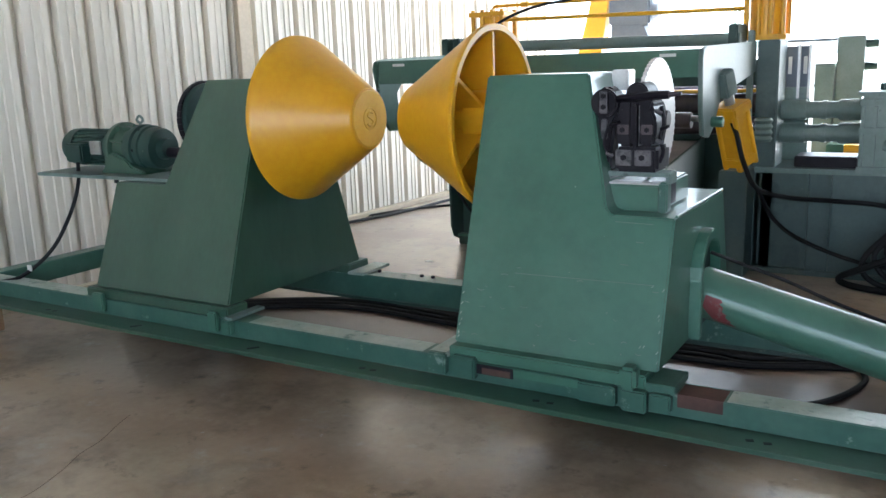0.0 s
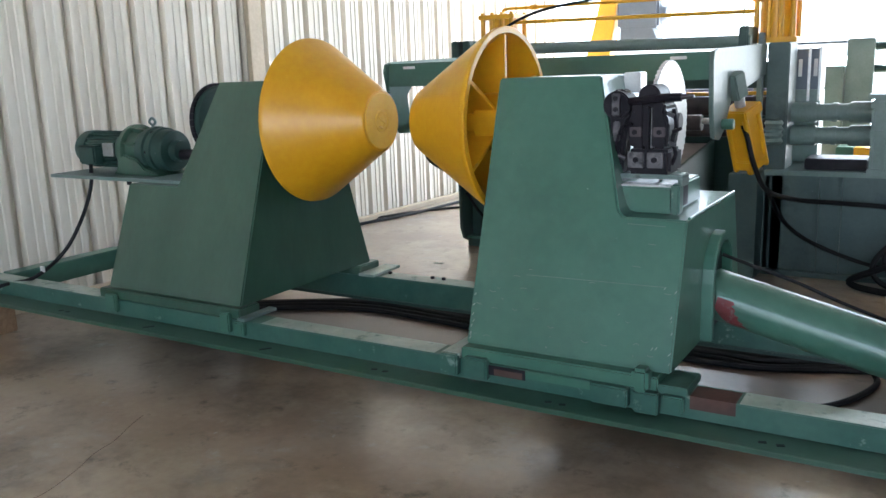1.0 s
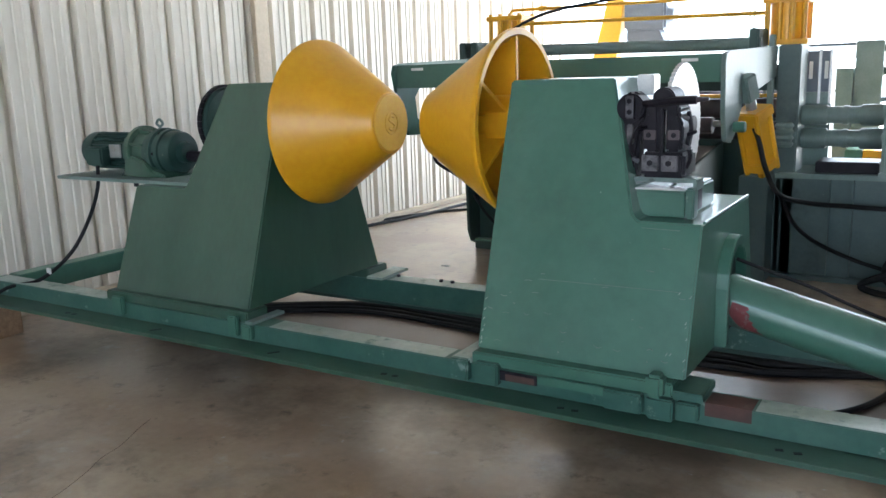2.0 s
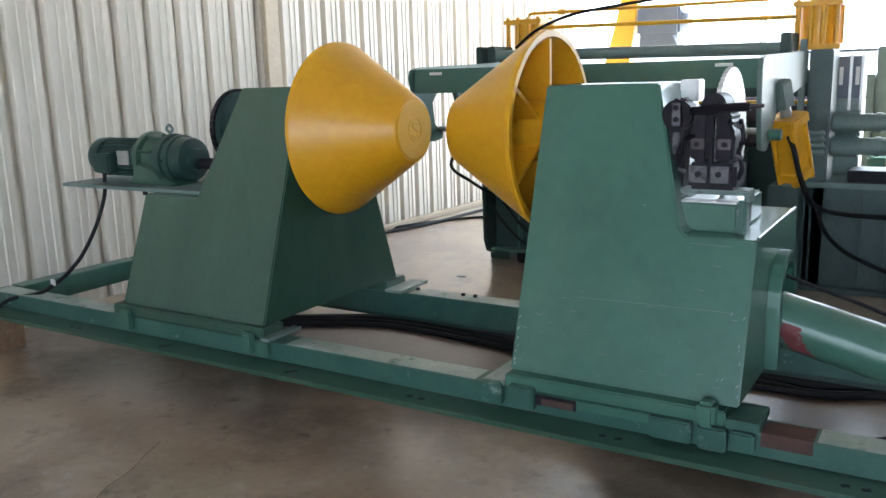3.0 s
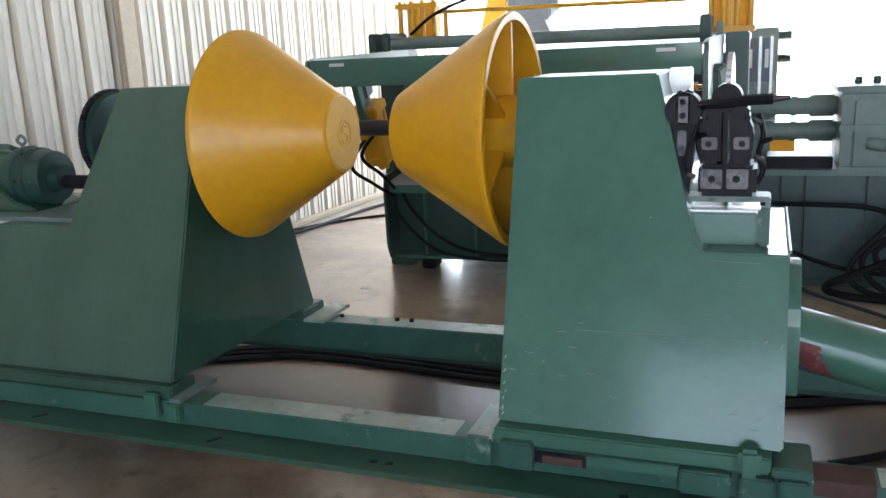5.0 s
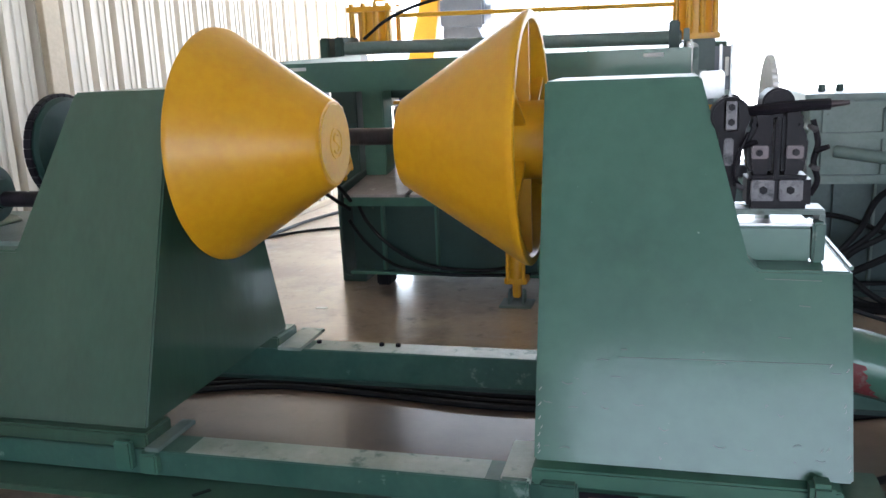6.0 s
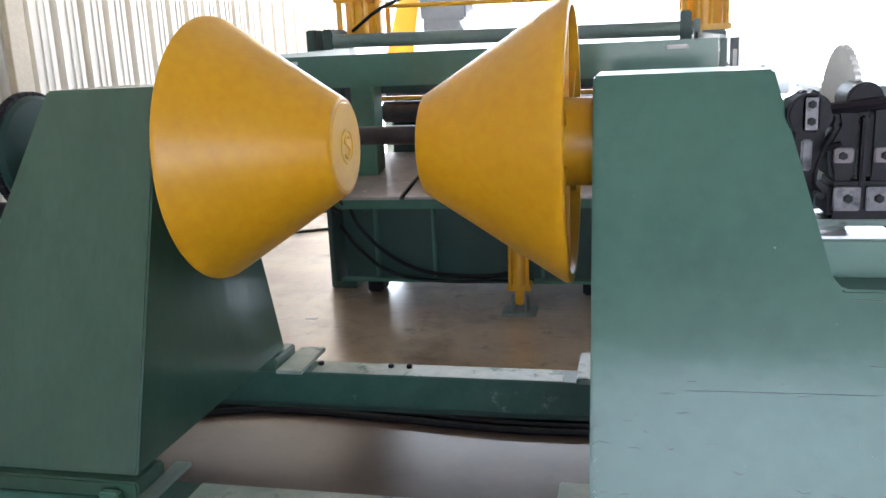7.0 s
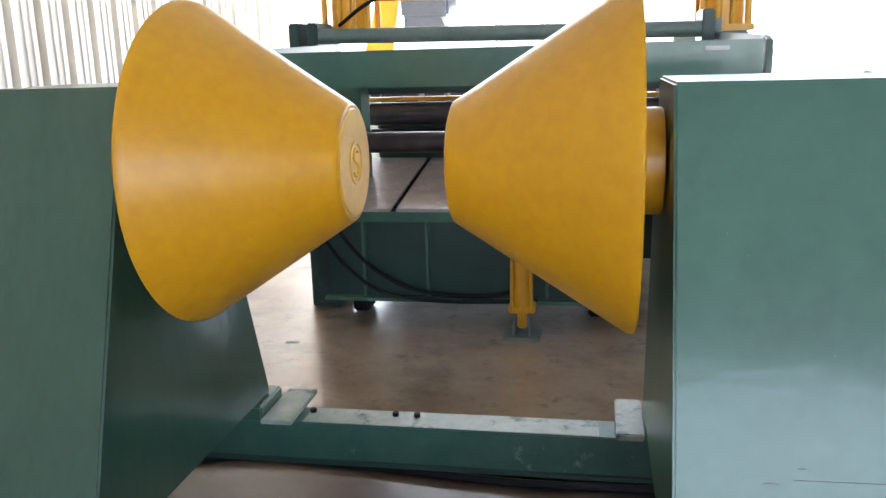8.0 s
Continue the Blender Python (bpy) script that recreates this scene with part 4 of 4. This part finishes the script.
for z in (1.095, 0.94):
    sp = thing("drive_spindle", (-0.98, 6.80, z), "grey-green universal drive spindle between leveller and gearbox", "spindle", "drive spindles")
    part("shaft", rod((-1.23, 6.80, z), (-0.70, 6.80, z), 0.056, seg=28), GREEN_GREY, sp)
    for x0, x1, r in ((-1.22, -1.06, 0.068), (-0.97, -0.93, 0.064), (-0.86, -0.72, 0.070)):
        part("coupling", rod((x0, 6.80, z), (x1, 6.80, z), r, seg=28, w=0.006), GREEN_GREY, sp)
solo("spindle_tray", box(-1.10, -0.72, 6.62, 6.9, 0.726, 0.80, 0.006), BLACK, "black oily tray under the spindles", "tray")
solo("bellows", lathe([(0.02 * k, 0.062 if k % 2 else 0.05) for k in range(9)], (-1.29, 6.53, 0.90), (0, 0, 1), 28), GREEN_GREY, "grey ribbed bellows on the post", "bellows")
cab = thing("valve_box", (-1.230, 7.1, 1.16), "dark valve box in a pale frame behind the spindles", "valve box")
part("box_body", box(-1.310, -1.080, 7.05, 7.25, 1.24, 1.52, 0.006), BLUE, cab)
for x in (-1.345, -1.275, -1.160, -1.090):
    part("frame_bar", box(x - 0.009, x + 0.009, 7.03, 7.049, 1.16, 1.53, 0.002), STEEL, cab)
for x in (-1.220, -1.120):
    part("sight_slot", box(x - 0.012, x + 0.012, 7.04, 7.049, 1.33, 1.45, 0.002), WHITE, cab)
part("valve_foot", box(-1.320, -1.080, 7.04, 7.26, 0.726, 1.238, 0.006), GREEN_GREY, cab)

# machines further down the line
far = thing("far_cabinet", (-1.3, 10.6, 0), "green machine column with a low green housing", "machine")
part("column", box(-1.28, -1.02, 10.4, 10.7, 0.0, 1.63, 0.01), GREEN_GREY, far)
part("housing", box(-2.0, -1.29, 10.35, 10.8, 0.0, 1.36, 0.01), GREEN_GREY, far)
part("pipe", rod((-2.0, 10.38, 1.60), (-1.28, 10.38, 1.60), 0.015, seg=10), BLUE, far)
for z in (1.55, 1.32):
    part("knob", rod((-1.02, 10.5, z), (-0.90, 10.5, z), 0.045, seg=16, w=0.006), GREEN_DARK, far)
crate = thing("far_guard_box", (-1.04, 9.55, 0), "green and yellow guard box behind the spindles", "guard box")
part("green_side", box(-1.23, -1.078, 9.5, 9.8, 0.0, 0.60, 0.006), GREEN, crate)
part("yellow_side", box(-1.074, -0.85, 9.5, 9.8, 0.0, 0.595, 0.006), YELLOW, crate, "yellow painted panel")
lift = thing("far_conveyor", (-4.6, 11.85, -0.2), "yellow sloping conveyor leg carrying a blue-grey drive box", "conveyor")
part("support", box(-4.78, -4.45, 11.78, 11.92, -0.2, 1.49, 0.006), GREEN_GREY, lift, "grey support under the conveyor")
part("leg", prism([(-4.36, 1.5), (-4.27, 2.13), (-4.22, 2.7), (-4.40, 2.7), (-4.53, 2.13), (-4.70, 1.5)], "y", 11.75, 11.95, 0.006), YELLOW, lift)
part("drive_box", box(-4.24, -3.68, 11.72, 12.1, 1.90, 2.27, 0.03), BLUE, lift)
part("drive_cap", rod((-3.68, 11.91, 2.09), (-3.60, 11.91, 2.09), 0.15, 0.12, seg=24, w=0.01), BLUE, lift)
part("hopper", prism([(-4.22, 1.90), (-3.78, 1.90), (-3.70, 1.74), (-3.95, 1.62), (-4.22, 1.66)], "y", 11.78, 12.05, 0.006), BLUE, lift)
tower = thing("far_tower", (-3.2, 17.0, -0.21), "pale steel ladder tower standing in the yard", "tower")
for x in (-3.75, -3.68, -2.95, -2.88):
    part("tower_leg", box(x, x + 0.05, 17.0, 17.05, -0.21, 4.0, 0.004), GREEN_GREY, tower)
for k in range(7):
    part("tower_rung", box(-3.62, -2.96, 17.0, 17.05, 0.6 + 0.5 * k, 0.72 + 0.5 * k, 0.004), GREEN_GREY, tower)

# ---- cables on the floor ----
cable_rng = random.Random(5)
CABLE_LINE = [(-4.35, 4.16), (-4.1, 4.33), (-3.7, 4.58), (-3.3, 4.72), (-2.8, 4.69), (-2.3, 4.63), (-1.9, 4.65), (-1.2, 4.67), (-0.95, 4.66), (-0.55, 4.80), (0.1, 4.95), (0.6, 5.0)]
for k in range(7):
    off, r = -0.085 + 0.028 * k, cable_rng.choice((0.011, 0.013, 0.016))
    lift_k = 0.0 if k % 2 == 0 else 0.018
    solo("power_cable", hose([(x, y + off * cable_rng.uniform(0.6, 1.25), r + lift_k) for x, y in CABLE_LINE], r), RUBBER, "thick black power cable in a bundle behind the rails", "cable", "power cables")
solo("wall_cable", hose([(-5.2, 6.9, 0.012), (-5.0, 7.8, 0.012), (-4.9, 8.8, 0.012), (-4.6, 9.6, 0.012), (-4.0, 10.0, 0.012)], 0.016), RUBBER, "black cable along the foot of the wall", "cable")
solo("wall_cable", hose([(-5.35, 6.8, 0.012), (-5.15, 7.6, 0.012), (-4.7, 8.3, 0.012), (-3.9, 8.7, 0.012)], 0.012), RUBBER, "black cable along the foot of the wall", "cable")
solo("floor_hose", hose([(-1.25, 4.80, 0.014), (-0.95, 4.78, 0.014), (-0.62, 4.84, 0.06), (-0.47, 4.69, 0.014), (-0.50, 4.47, 0.014), (-0.63, 4.24, 0.014), (-0.85, 4.08, 0.014)], 0.014), RUBBER, "black hose curling over the floor", "hose")
for k, dx in enumerate((0.0, 0.12, 0.25)):
    solo("machine_hose", hose([(-0.05 + dx, 6.30, 0.80 - 0.05 * k), (-0.32 + dx, 6.32, 0.66), (-0.42 + dx * 0.7, 6.34, 0.45), (-0.62 + dx * 0.5, 6.3, 0.20 + 0.04 * k), (-0.55 + dx, 6.28, 0.06), (-0.25 + dx, 6.25, 0.02), (0.3 + dx, 6.2, 0.02)], 0.018), RUBBER, "black hydraulic hose draped down the machine base", "hose")
solo("machine_hose", hose([(0.25, 6.2, 0.66), (0.0, 6.25, 0.48), (-0.3, 6.28, 0.30), (-0.6, 6.25, 0.16), (-0.75, 6.28, 0.06), (-0.5, 6.22, 0.024), (0.2, 6.1, 0.024)], 0.022), RUBBER, "thick black hose draped down the machine base", "hose")
solo("floor_crack", hose([(-3.26, 2.86, 0.0), (-3.22, 2.76, 0.0), (-3.15, 2.62, 0.0), (-3.12, 2.5, 0.0), (-3.06, 2.38, 0.0), (-3.0, 2.2, 0.0), (-3.02, 2.1, 0.0)], 0.0011, seg=5), RUST, "thin dark crack in the concrete floor", "crack")
solo("paint_mark", box(-3.63, -3.56, 5.93, 5.96, 0.0, 0.0025, 0), WHITE, "small pale paint mark on the floor", "mark")
